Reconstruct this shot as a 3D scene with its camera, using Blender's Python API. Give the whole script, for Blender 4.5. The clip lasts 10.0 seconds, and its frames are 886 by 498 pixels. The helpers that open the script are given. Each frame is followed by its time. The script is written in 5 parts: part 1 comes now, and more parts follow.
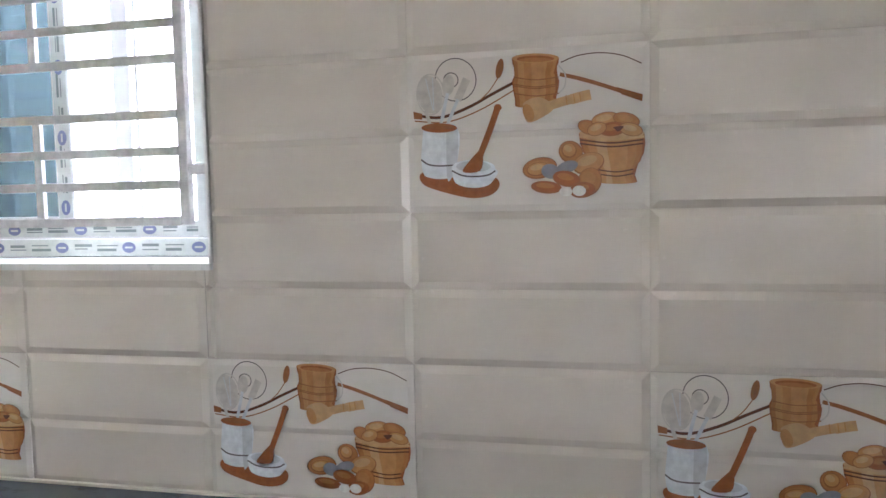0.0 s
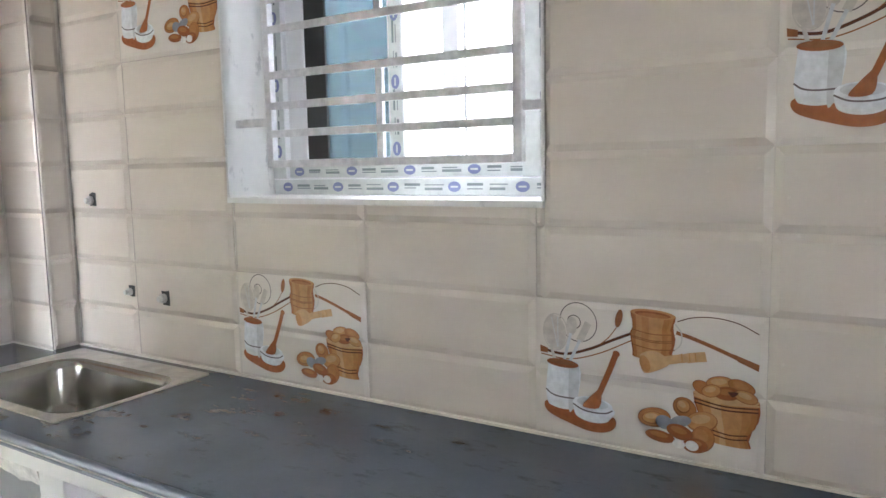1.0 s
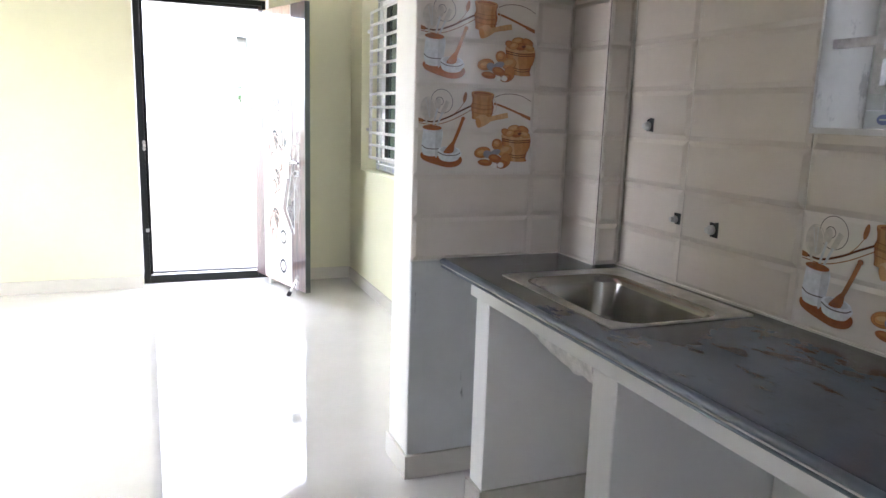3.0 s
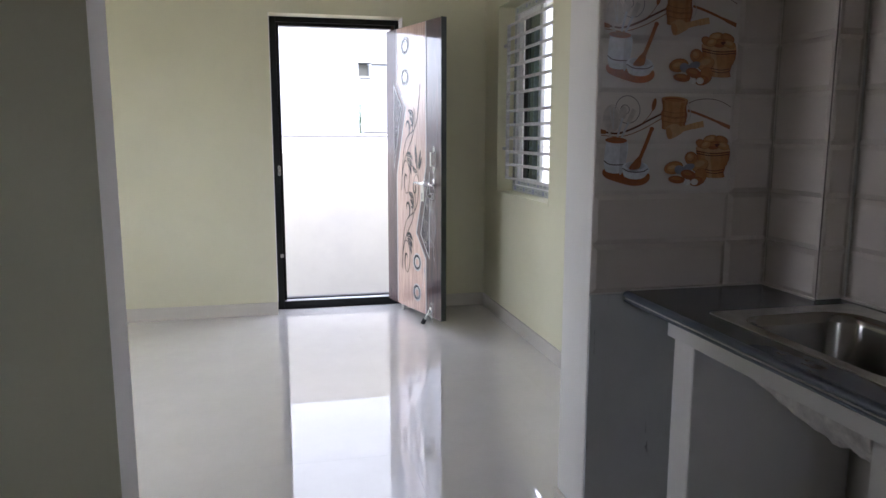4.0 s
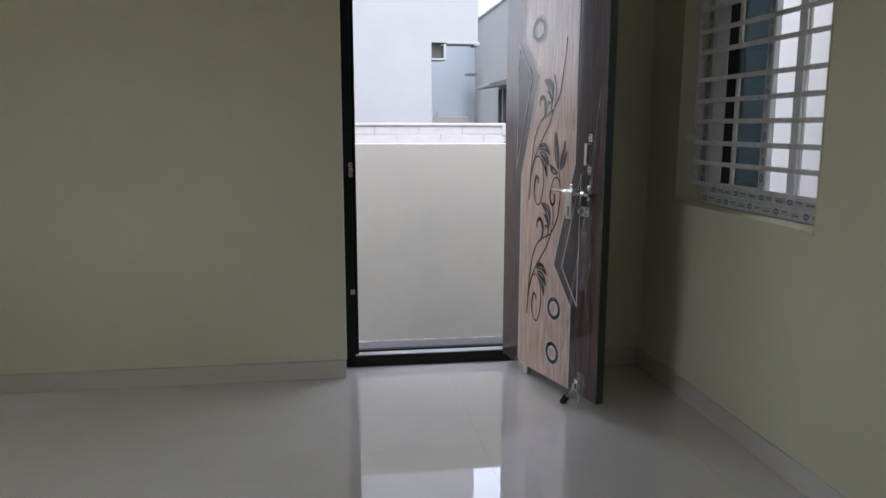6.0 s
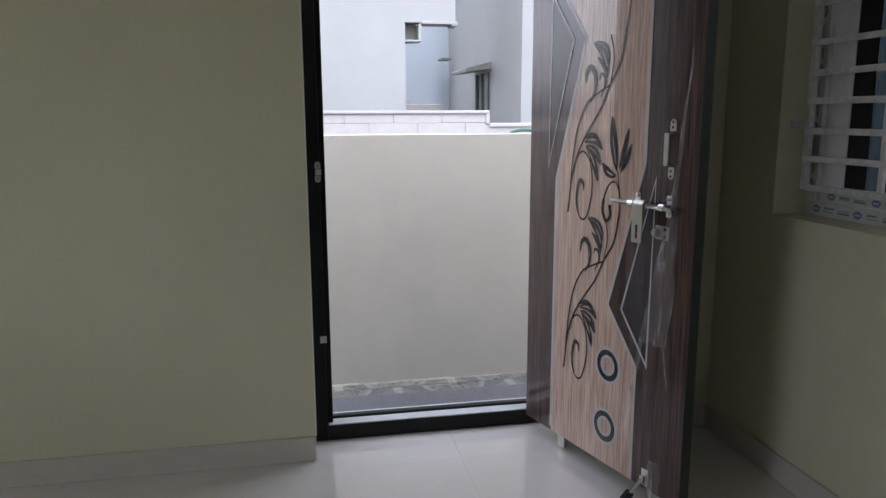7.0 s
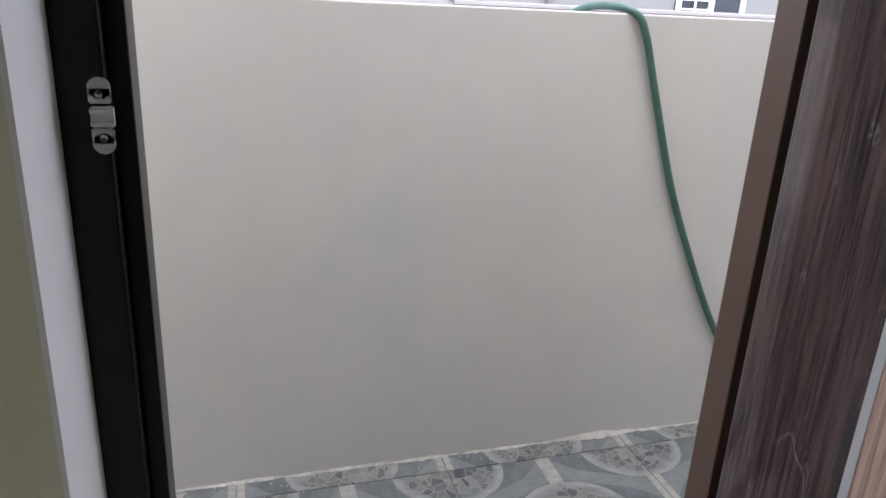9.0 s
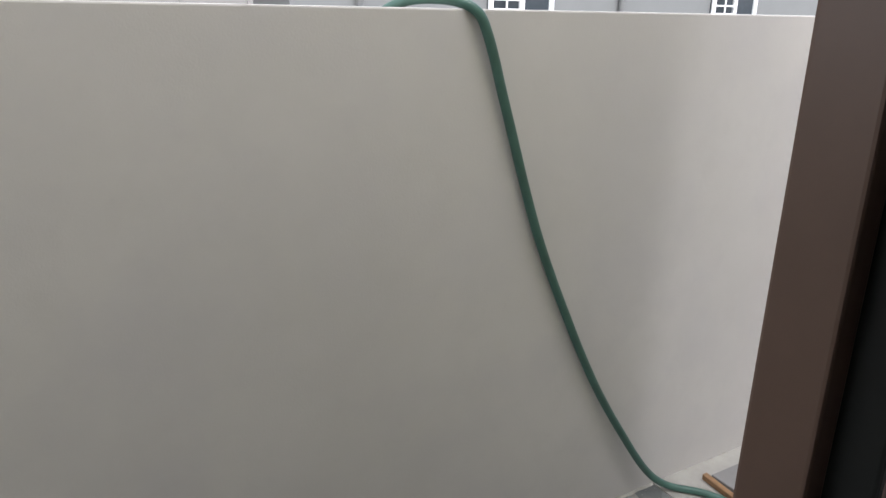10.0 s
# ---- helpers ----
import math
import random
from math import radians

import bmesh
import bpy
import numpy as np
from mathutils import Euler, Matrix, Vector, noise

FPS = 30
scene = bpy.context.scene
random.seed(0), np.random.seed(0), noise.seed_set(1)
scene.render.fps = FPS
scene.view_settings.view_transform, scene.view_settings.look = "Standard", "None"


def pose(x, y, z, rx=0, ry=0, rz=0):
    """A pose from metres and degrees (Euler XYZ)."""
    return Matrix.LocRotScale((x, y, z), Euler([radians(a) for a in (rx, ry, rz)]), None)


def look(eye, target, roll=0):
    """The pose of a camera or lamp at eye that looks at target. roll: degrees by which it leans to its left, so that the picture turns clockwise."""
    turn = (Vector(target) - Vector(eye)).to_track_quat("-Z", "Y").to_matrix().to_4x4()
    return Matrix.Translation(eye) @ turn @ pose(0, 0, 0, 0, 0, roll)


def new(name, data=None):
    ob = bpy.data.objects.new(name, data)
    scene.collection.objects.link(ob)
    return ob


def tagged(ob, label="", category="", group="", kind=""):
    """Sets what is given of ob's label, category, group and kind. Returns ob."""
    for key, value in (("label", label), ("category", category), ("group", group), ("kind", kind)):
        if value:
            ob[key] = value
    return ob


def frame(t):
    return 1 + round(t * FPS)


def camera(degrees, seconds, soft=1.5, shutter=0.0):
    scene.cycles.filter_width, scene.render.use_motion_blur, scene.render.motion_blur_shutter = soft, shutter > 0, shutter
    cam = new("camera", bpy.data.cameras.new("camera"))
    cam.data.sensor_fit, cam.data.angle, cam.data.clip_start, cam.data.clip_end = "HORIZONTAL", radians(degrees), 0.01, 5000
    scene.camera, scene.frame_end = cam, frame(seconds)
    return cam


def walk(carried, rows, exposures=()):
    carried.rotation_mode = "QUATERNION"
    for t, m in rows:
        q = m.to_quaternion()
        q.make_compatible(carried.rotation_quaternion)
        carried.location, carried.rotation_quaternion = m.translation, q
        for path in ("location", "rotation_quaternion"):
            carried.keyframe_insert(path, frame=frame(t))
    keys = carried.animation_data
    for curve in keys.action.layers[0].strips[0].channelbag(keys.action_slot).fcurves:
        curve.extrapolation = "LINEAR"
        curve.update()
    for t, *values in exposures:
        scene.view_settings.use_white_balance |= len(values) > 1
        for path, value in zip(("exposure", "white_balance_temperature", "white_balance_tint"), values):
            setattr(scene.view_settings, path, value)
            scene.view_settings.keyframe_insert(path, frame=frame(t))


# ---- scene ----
cam = camera(63.1, 10.0)
PATH = [
    (0, (0.064, -1.357, 1.446), (-0.366, 0.592, 1.307), -1.2),
    (0.5, (0.003, -1.33, 1.414), (-0.766, 0.508, 1.232), -1.7),
    (1, (-0.122, -1.358, 1.396), (-1.178, 0.325, 1.168), -1.1),
    (1.5, (-0.178, -1.382, 1.382), (-1.438, 0.151, 1.134), -1.0),
    (2, (-0.231, -1.43, 1.384), (-1.787, -0.198, 1.131), 0.5),
    (2.5, (-0.267, -1.452, 1.38), (-1.988, -0.459, 1.156), 0.6),
    (3, (-0.32, -1.489, 1.325), (-2.147, -0.763, 0.959), 1.8),
    (3.2, (-0.352, -1.512, 1.324), (-2.216, -0.908, 0.926), 2.1),
    (4.3, (-0.879, -1.597, 1.269), (-2.82, -1.219, 0.971), 0.0),
    (4.5, (-1.042, -1.568, 1.253), (-2.993, -1.26, 0.939), 0.7),
    (5, (-1.471, -1.568, 1.254), (-3.429, -1.382, 0.89), 2.2),
    (5.2, (-1.657, -1.604, 1.254), (-3.622, -1.426, 0.929), 1.7),
    (5.5, (-1.933, -1.641, 1.272), (-3.891, -1.426, 0.926), -0.6),
    (5.7, (-2.116, -1.645, 1.251), (-4.072, -1.403, 0.911), -0.4),
    (6.8, (-3.228, -1.655, 1.242), (-5.16, -1.286, 0.893), -0.1),
    (7, (-3.431, -1.629, 1.23), (-5.364, -1.258, 0.869), -0.2),
    (7.5, (-3.912, -1.617, 1.213), (-5.835, -1.215, 0.84), 1.2),
    (8, (-4.392, -1.621, 1.206), (-6.246, -1.018, 0.755), -0.4),
    (8.5, (-4.878, -1.526, 1.187), (-6.713, -0.95, 0.641), 0.2),
    (9, (-5.309, -1.461, 1.16), (-7.115, -0.909, 0.502), 2.9),
    (9.5, (-5.645, -1.311, 1.174), (-7.34, -0.651, 0.343), 0.4),
    (10, (-5.874, -1.187, 1.138), (-7.511, -0.226, 0.51), 1.1),
]

EXPOSURES = [
    (0.0, 7.03, 5650, 15), (1.0, 7.05, 5800, 14), (1.5, 7.25, 5800, 14), (2.0, 7.35, 5750, 16), (2.5, 6.8, 5850, 18), (3.2, 5.75, 5800, 16), (4.3, 3.76, 5750, 20), (5.0, 3.05, 5750, 18), (5.5, 2.8, 5950, 16),
    (7.0, 2.8, 5950, 17), (7.5, 3.08, 5950, 18), (8.0, 3.08, 6000, 17), (8.5, 2.84, 6050, 16), (9.0, 2.7, 6050, 18), (9.5, 2.62, 6150, 17), (10.0, 2.18, 6350, 13),
]
walk(cam, [(t, look(e, g, r)) for t, e, g, r in PATH], EXPOSURES)

# ---------------------------------------------------------------- world and sun (overcast day)
SUN_ELEV, SUN_ROT = radians(62), radians(105)
world = bpy.data.worlds.new("overcast_sky")
scene.world = world
world.use_nodes = True
wn = world.node_tree.nodes
sky = wn.new("ShaderNodeTexSky")
sky.sky_type = "NISHITA"
sky.sun_disc = False
sky.sun_elevation, sky.sun_rotation = SUN_ELEV, SUN_ROT
sky.air_density, sky.dust_density, sky.ozone_density = 1.0, 3.0, 1.0
cloud = wn.new("ShaderNodeHueSaturation")          # cloud cover takes most of the blue out
cloud.inputs["Saturation"].default_value = 0.22
world.node_tree.links.new(sky.outputs[0], cloud.inputs["Color"])
world.node_tree.links.new(cloud.outputs[0], wn["Background"].inputs[0])
wn["Background"].inputs[1].default_value = 0.15
sun_data = bpy.data.lights.new("sun", "SUN")
sun_data.energy, sun_data.angle, sun_data.color = 0.25, radians(50), (1.0, 0.98, 0.95)
sun = new("sun", sun_data)
# high over the house's own roof, so that the terrace lies in its shade
sun.matrix_world = look((0, 0, 0), (-0.45, 0.12, -0.88))


# ---------------------------------------------------------------- materials
def make(name):
    m = bpy.data.materials.new(name)
    m.use_nodes = True
    nt = m.node_tree
    return m, nt, nt.nodes["Principled BSDF"]


def link(nt, a, b):
    nt.links.new(a, b)


def math_node(nt, op, a, b=None, c=None):
    n = nt.nodes.new("ShaderNodeMath")
    n.operation = op
    for i, v in enumerate((a, b, c)):
        if v is None:
            continue
        if isinstance(v, (int, float)):
            n.inputs[i].default_value = v
        else:
            link(nt, v, n.inputs[i])
    return n.outputs[0]


def mix_col(nt, fac, a, b):
    n = nt.nodes.new("ShaderNodeMix")
    n.data_type = "RGBA"
    for i, v in ((0, fac), (6, a), (7, b)):
        if isinstance(v, (int, float)):
            n.inputs[i].default_value = v
        elif isinstance(v, tuple):
            n.inputs[i].default_value = (*v, 1)
        else:
            link(nt, v, n.inputs[i])
    return n.outputs[2]


def noise_tex(nt, scale, detail=4, rough=0.55, stretch=None, obj=True):
    tc = nt.nodes.new("ShaderNodeTexCoord")
    src = tc.outputs["Object"] if obj else tc.outputs["Generated"]
    if stretch:
        mp = nt.nodes.new("ShaderNodeMapping")
        mp.inputs["Scale"].default_value = stretch
        link(nt, src, mp.inputs[0])
        src = mp.outputs[0]
    n = nt.nodes.new("ShaderNodeTexNoise")
    n.inputs["Scale"].default_value, n.inputs["Detail"].default_value, n.inputs["Roughness"].default_value = scale, detail, rough
    link(nt, src, n.inputs["Vector"])
    return n.outputs[0]


def ramp(nt, fac, lo, hi):
    n = nt.nodes.new("ShaderNodeMapRange")
    n.inputs["From Min"].default_value, n.inputs["From Max"].default_value = lo, hi
    link(nt, fac, n.inputs[0])
    return n.outputs[0]


def bump(nt, bsdf, height, strength, dist=0.002):
    n = nt.nodes.new("ShaderNodeBump")
    n.inputs["Strength"].default_value, n.inputs["Distance"].default_value = strength, dist
    link(nt, height, n.inputs["Height"])
    link(nt, n.outputs[0], bsdf.inputs["Normal"])


def plain(name, col, rough=0.5, metal=0.0, var=0.12, scale=9.0, grain=140.0, bump_s=0.15, spec=0.5, piece=0.0):
    """A base colour that varies at a broad and a fine scale, with fine relief."""
    m, nt, b = make(name)
    big = noise_tex(nt, scale, 5)
    fine = noise_tex(nt, grain, 3)
    dark = tuple(c * (1 - var) for c in col)
    lite = tuple(min(1, c * (1 + var * 0.6)) for c in col)
    c = mix_col(nt, ramp(nt, big, 0.3, 0.7), dark, lite)
    c = mix_col(nt, math_node(nt, "MULTIPLY", ramp(nt, fine, 0.35, 0.75), var * 0.8), c, tuple(x * 0.7 for x in col))
    if piece:
        oi = nt.nodes.new("ShaderNodeObjectInfo")
        k = math_node(nt, "MULTIPLY", oi.outputs["Random"], piece)
        c = mix_col(nt, k, c, tuple(x * 0.72 for x in col))
    link(nt, c, b.inputs["Base Color"])
    r = math_node(nt, "MULTIPLY_ADD", big, 0.25 * rough, rough * 0.87)
    link(nt, r, b.inputs["Roughness"])
    b.inputs["Metallic"].default_value = metal
    b.inputs["Specular IOR Level"].default_value = spec
    if bump_s:
        bump(nt, b, fine, bump_s, 0.001)
    return m


def paint_wall(name, col, stains=0.06, streak=None, tint=None):
    m, nt, b = make(name)
    big = noise_tex(nt, 1.3, 5, 0.6)
    mid = noise_tex(nt, 11, 5, 0.6, streak)
    fine = noise_tex(nt, 260, 3)
    c = mix_col(nt, ramp(nt, big, 0.35, 0.7), tuple(x * (1 - stains) for x in col), col)
    c = mix_col(nt, math_node(nt, "MULTIPLY", ramp(nt, mid, 0.52, 0.75), stains * 2.0), c, tuple(x * 0.82 for x in col))
    if tint:
        c = mix_col(nt, math_node(nt, "MULTIPLY", ramp(nt, noise_tex(nt, 3.4, 4, 0.6), 0.46, 0.72), 0.75), c, tint)
        c = mix_col(nt, math_node(nt, "MULTIPLY", ramp(nt, noise_tex(nt, 45, 4, 0.7), 0.58, 0.75), 0.18), c, tuple(x * 0.86 for x in col))
    link(nt, c, b.inputs["Base Color"])
    b.inputs["Roughness"].default_value = 0.62
    b.inputs["Specular IOR Level"].default_value = 0.3
    h = math_node(nt, "ADD", math_node(nt, "MULTIPLY", mid, 1.2), fine)
    bump(nt, b, h, 0.18, 0.002)
    return m


def gloss_tile(name, col, col2, rough=0.12, piece=0.12, veins=0.5, wave=0.06, spec=0.5):
    m, nt, b = make(name)
    a = noise_tex(nt, 5, 6, 0.65, (1.0, 1.0, 2.5))
    f = noise_tex(nt, 60, 3)
    oi = nt.nodes.new("ShaderNodeObjectInfo")
    c = mix_col(nt, ramp(nt, a, 0.35, 0.68), col, col2)
    c = mix_col(nt, math_node(nt, "MULTIPLY", ramp(nt, f, 0.5, 0.8), 0.12 * veins), c, tuple(x * 0.8 for x in col))
    c = mix_col(nt, math_node(nt, "MULTIPLY", oi.outputs["Random"], piece), c, tuple(x * 0.86 for x in col))
    link(nt, c, b.inputs["Base Color"])
    link(nt, math_node(nt, "MULTIPLY_ADD", f, rough * 0.5, rough * 0.7), b.inputs["Roughness"])
    b.inputs["Specular IOR Level"].default_value = spec
    bump(nt, b, noise_tex(nt, 7, 3), wave, 0.003)
    return m


def granite(name, col, speck, dust=0.0, rough=0.16, specks=0.75):
    m, nt, b = make(name)
    v = nt.nodes.new("ShaderNodeTexVoronoi")
    v.inputs["Scale"].default_value = 260
    tc = nt.nodes.new("ShaderNodeTexCoord")
    link(nt, tc.outputs["Object"], v.inputs["Vector"])
    sp = ramp(nt, v.outputs["Color"], 0.72, 1.0)
    c = mix_col(nt, math_node(nt, "MULTIPLY", sp, specks), col, speck)
    big = noise_tex(nt, 3.2, 5, 0.6)
    smear = noise_tex(nt, 10, 5, 0.65, (0.8, 1.7, 1.0))
    film_d = math_node(nt, "MULTIPLY_ADD", ramp(nt, big, 0.25, 0.75), 0.5, 0.5)
    wiped = math_node(nt, "SUBTRACT", 1.0, math_node(nt, "MULTIPLY", ramp(nt, smear, 0.56, 0.68), 0.75))
    d = math_node(nt, "MULTIPLY", math_node(nt, "MULTIPLY", film_d, wiped), dust)
    c = mix_col(nt, d, c, (0.20, 0.25, 0.31))
    link(nt, c, b.inputs["Base Color"])
    link(nt, math_node(nt, "ADD", math_node(nt, "MULTIPLY", d, 0.08), rough), b.inputs["Roughness"])
    return m


def wood(name, col, dark, rough=0.18, coat=0.0, fine=1.0, broad=0.35, spec=0.5, scale=22):
    """Long grain along z."""
    m, nt, b = make(name)
    n1 = noise_tex(nt, scale, 6, 0.6, (4.0, 4.0, 0.16))
    n2 = noise_tex(nt, 150, 4, 0.6, (3.0, 3.0, 0.03))
    n3 = noise_tex(nt, 4, 3, 0.5, (3.0, 3.0, 0.25))
    f = math_node(nt, "MULTIPLY_ADD", n1, 0.6, math_node(nt, "MULTIPLY", n2, 0.4 * fine))
    c = mix_col(nt, ramp(nt, f, 0.40, 0.60), dark, col)
    c = mix_col(nt, math_node(nt, "MULTIPLY", ramp(nt, n3, 0.4, 0.75), broad), c, dark)
    link(nt, c, b.inputs["Base Color"])
    b.inputs["Roughness"].default_value = rough
    b.inputs["Specular IOR Level"].default_value = spec
    b.inputs["Coat Weight"].default_value, b.inputs["Coat Roughness"].default_value = coat, 0.05
    bump(nt, b, noise_tex(nt, 14, 5, 0.6), 0.08, 0.004)
    return m


MAT_WALL = paint_wall("cream_wall_paint", (0.71, 0.69, 0.50))
MAT_KITCHEN_WALL = paint_wall("cream_kitchen_paint", (0.77, 0.75, 0.69))
MAT_WHITE = paint_wall("white_wall_paint", (0.80, 0.79, 0.76), 0.03)
MAT_CEIL = paint_wall("white_ceiling_paint", (0.82, 0.81, 0.78), 0.03)


def drip_plaster():
    """Smooth grey putty with a few dark vertical drips and scuffs."""
    m, nt, b = make("grey_putty_plaster")
    big = noise_tex(nt, 2.2, 5, 0.6)
    c = mix_col(nt, ramp(nt, big, 0.35, 0.7), (0.52, 0.53, 0.51), (0.60, 0.61, 0.59))
    drip = ramp(nt, noise_tex(nt, 13, 4, 0.6, (2.4, 2.4, 0.30)), 0.645, 0.70)
    bit = ramp(nt, noise_tex(nt, 60, 3, 0.6, (1.0, 1.0, 0.35)), 0.48, 0.60)
    c = mix_col(nt, math_node(nt, "MULTIPLY", math_node(nt, "MULTIPLY", drip, bit), 0.75), c, (0.16, 0.165, 0.16))
    link(nt, c, b.inputs["Base Color"])
    b.inputs["Roughness"].default_value = 0.6
    b.inputs["Specular IOR Level"].default_value = 0.3
    bump(nt, b, noise_tex(nt, 120, 3), 0.12, 0.001)
    return m


MAT_GREY_PLASTER = drip_plaster()
MAT_PINK = plain("pink_paint", (0.80, 0.40, 0.44), 0.5, var=0.05)
MAT_TILE = gloss_tile("beige_glazed_tile", (0.655, 0.588, 0.508), (0.685, 0.618, 0.538), 0.26, 0.07, 0.3)
MAT_DECOR = gloss_tile("cream_decor_tile", (0.69, 0.63, 0.56), (0.73, 0.67, 0.60), 0.12, 0.06)
MAT_GROUT = plain("pale_grout", (0.74, 0.69, 0.60), 0.8, var=0.15)
MAT_FLOOR = gloss_tile("cream_vitrified_floor", (0.71, 0.685, 0.645), (0.75, 0.725, 0.685), 0.03, 0.05, 0.6, 0.003, 0.95)
floor_shader = MAT_FLOOR.node_tree.nodes["Principled BSDF"]
floor_shader.inputs["Coat Weight"].default_value = 1.0
floor_shader.inputs["Coat Roughness"].default_value = 0.012
floor_shader.inputs["Coat IOR"].default_value = 1.55
MAT_SKIRT = gloss_tile("cream_skirting_tile", (0.62, 0.59, 0.52), (0.66, 0.63, 0.56), 0.15, 0.08)
MAT_GRANITE = granite("black_granite", (0.026, 0.033, 0.038), (0.06, 0.068, 0.072), 0.42, 0.15, 0.3)
MAT_EDGE = granite("dusty_granite_edge", (0.040, 0.050, 0.062), (0.07, 0.08, 0.09), 0.5, 0.34, 0.3)
MAT_SILL = granite("purple_grey_granite", (0.075, 0.064, 0.072), (0.42, 0.38, 0.38), 0.30, 0.3)
# One steel twice: bowl darkened for its dim reflections, flange lightened as if lit.
MAT_STEEL_DIM = plain("brushed_steel_darkened", (0.36, 0.35, 0.32), 0.19, 1.0, 0.14, 14, 220, 0.05)
MAT_STEEL_BRIGHT = plain("satin_steel_brightened_flange", (0.66, 0.64, 0.60), 0.42, 1.0, 0.22, 26, 200, 0.08)
MAT_CHROME = plain("chrome", (0.78, 0.77, 0.75), 0.16, 1.0, 0.06, 20, 100, 0)
MAT_HASP = plain("satin_nickel", (0.60, 0.585, 0.52), 0.34, 1.0, 0.08, 20, 160, 0.03)
MAT_ZINC = plain("dull_zinc", (0.62, 0.61, 0.58), 0.42, 1.0, 0.2, 40, 200, 0.1)
MAT_BLACK = plain("black_enamel", (0.010, 0.011, 0.010), 0.36, 0, 0.2, 12, 90, 0.1, 0.22)
MAT_BROWN = plain("brown_enamel", (0.088, 0.052, 0.036), 0.36, 0, 0.12, 12, 90, 0.1)
MAT_RUBBER = plain("black_rubber", (0.015, 0.015, 0.015), 0.6, 0, 0.1)
MAT_UPVC = plain("white_upvc", (0.80, 0.81, 0.82), 0.34, 0, 0.05, 15, 90, 0.03)
MAT_TAPE = plain("clear_protective_tape", (0.66, 0.69, 0.665), 0.22, 0, 0.12, 30, 90, 0.25)
MAT_INK = plain("navy_print", (0.19, 0.215, 0.40), 0.35, 0, 0.1, bump_s=0)
MAT_INK_GREY = plain("grey_print", (0.20, 0.24, 0.24), 0.35, 0, 0.1, bump_s=0)
MAT_GRILLE = plain("streaky_grey_white_primer", (0.70, 0.69, 0.69), 0.5, 0, 0.24, 38, 150, 0.3)


def stained_putty():
    m, nt, b = make("stained_grey_white_putty")
    big = noise_tex(nt, 6, 5, 0.6)
    spot = noise_tex(nt, 22, 5, 0.65, (1.0, 1.0, 0.6))
    c = mix_col(nt, ramp(nt, big, 0.35, 0.7), (0.66, 0.65, 0.62), (0.76, 0.75, 0.72))
    c = mix_col(nt, math_node(nt, "MULTIPLY", ramp(nt, spot, 0.60, 0.70), 0.65), c, (0.33, 0.335, 0.33))
    link(nt, c, b.inputs["Base Color"])
    b.inputs["Roughness"].default_value = 0.7
    bump(nt, b, spot, 0.2, 0.002)
    return m


MAT_PUTTY = stained_putty()
MAT_SWITCH = plain("white_plastic", (0.70, 0.69, 0.66), 0.3, 0, 0.04, bump_s=0)
MAT_SLOT = plain("dark_slot", (0.03, 0.03, 0.03), 0.5, 0, 0.1, bump_s=0)
MAT_JOINT = plain("brown_grey_joint", (0.20, 0.165, 0.14), 0.8, 0, 0.2, bump_s=0)
MAT_LUMP = plain("crumbly_white_cement", (0.78, 0.76, 0.72), 0.9, 0, 0.3, 30, 80, 1.0)
MAT_HOSE = plain("green_rubber_hose", (0.048, 0.115, 0.092), 0.42, 0, 0.2, 16, 120, 0.12)
MAT_OUTER = paint_wall("off_white_exterior", (0.60, 0.578, 0.555), 0.10, None, (0.535, 0.516, 0.512))
MAT_BUILD = paint_wall("pale_exterior_paint", (0.175, 0.182, 0.181), 0.08)
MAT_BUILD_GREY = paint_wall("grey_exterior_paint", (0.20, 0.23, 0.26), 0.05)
MAT_BLOCK = plain("whitewashed_block", (0.22, 0.216, 0.213), 0.85, 0, 0.07, 9, 50, 0.5, 0.3, 0.08)
MAT_CANOPY = plain("dark_wet_concrete", (0.10, 0.105, 0.10), 0.8, 0, 0.3, 6, 60, 0.4)
MAT_BUILD_WHITE = paint_wall("bright_white_exterior_paint", (0.40, 0.40, 0.395), 0.05)
MAT_BRACKET = paint_wall("olive_grey_exterior", (0.20, 0.20, 0.17), 0.10)
MAT_MORTAR = plain("whitewashed_mortar", (0.17, 0.165, 0.16), 0.9, 0, 0.4, 14, 60, 0.6)
MAT_CEMENT = plain("grey_cement", (0.36, 0.35, 0.32), 0.75, 0, 0.25, 5, 60, 0.4)
MAT_FILLET = plain("tan_crumbled_mortar", (0.44, 0.42, 0.375), 0.9, 0, 0.35, 22, 90, 0.9)
MAT_BATTEN = plain("rough_brown_wood", (0.30, 0.17, 0.085), 0.8, 0, 0.35, 30, 120, 0.6)
MAT_FOLIAGE = plain("green_foliage", (0.045, 0.10, 0.035), 0.5, 0, 0.4, 5, 60, 0.1)
MAT_BARK = plain("brown_bark", (0.11, 0.08, 0.055), 0.9, 0, 0.3, 20, 80, 0.6)
MAT_DIRT = plain("earth_ground", (0.24, 0.21, 0.17), 0.95, 0, 0.3, 2, 30, 0.6)
MAT_ALU = plain("pale_marble_nosing", (0.55, 0.57, 0.58), 0.3, 0, 0.12)
MAT_DARK_WOOD = wood("dark_walnut_laminate", (0.135, 0.076, 0.066), (0.014, 0.008, 0.008), 0.32, 0.7, spec=0.2)
MAT_OAK = wood("pale_oak_laminate", (0.80, 0.60, 0.475), (0.40, 0.25, 0.185), 0.3, 0.75, broad=0.4, spec=0.25, scale=38)
MAT_CHAR = plain("charcoal_laminate", (0.048, 0.039, 0.041), 0.2, 0, 0.25, 20, 120, 0.03)
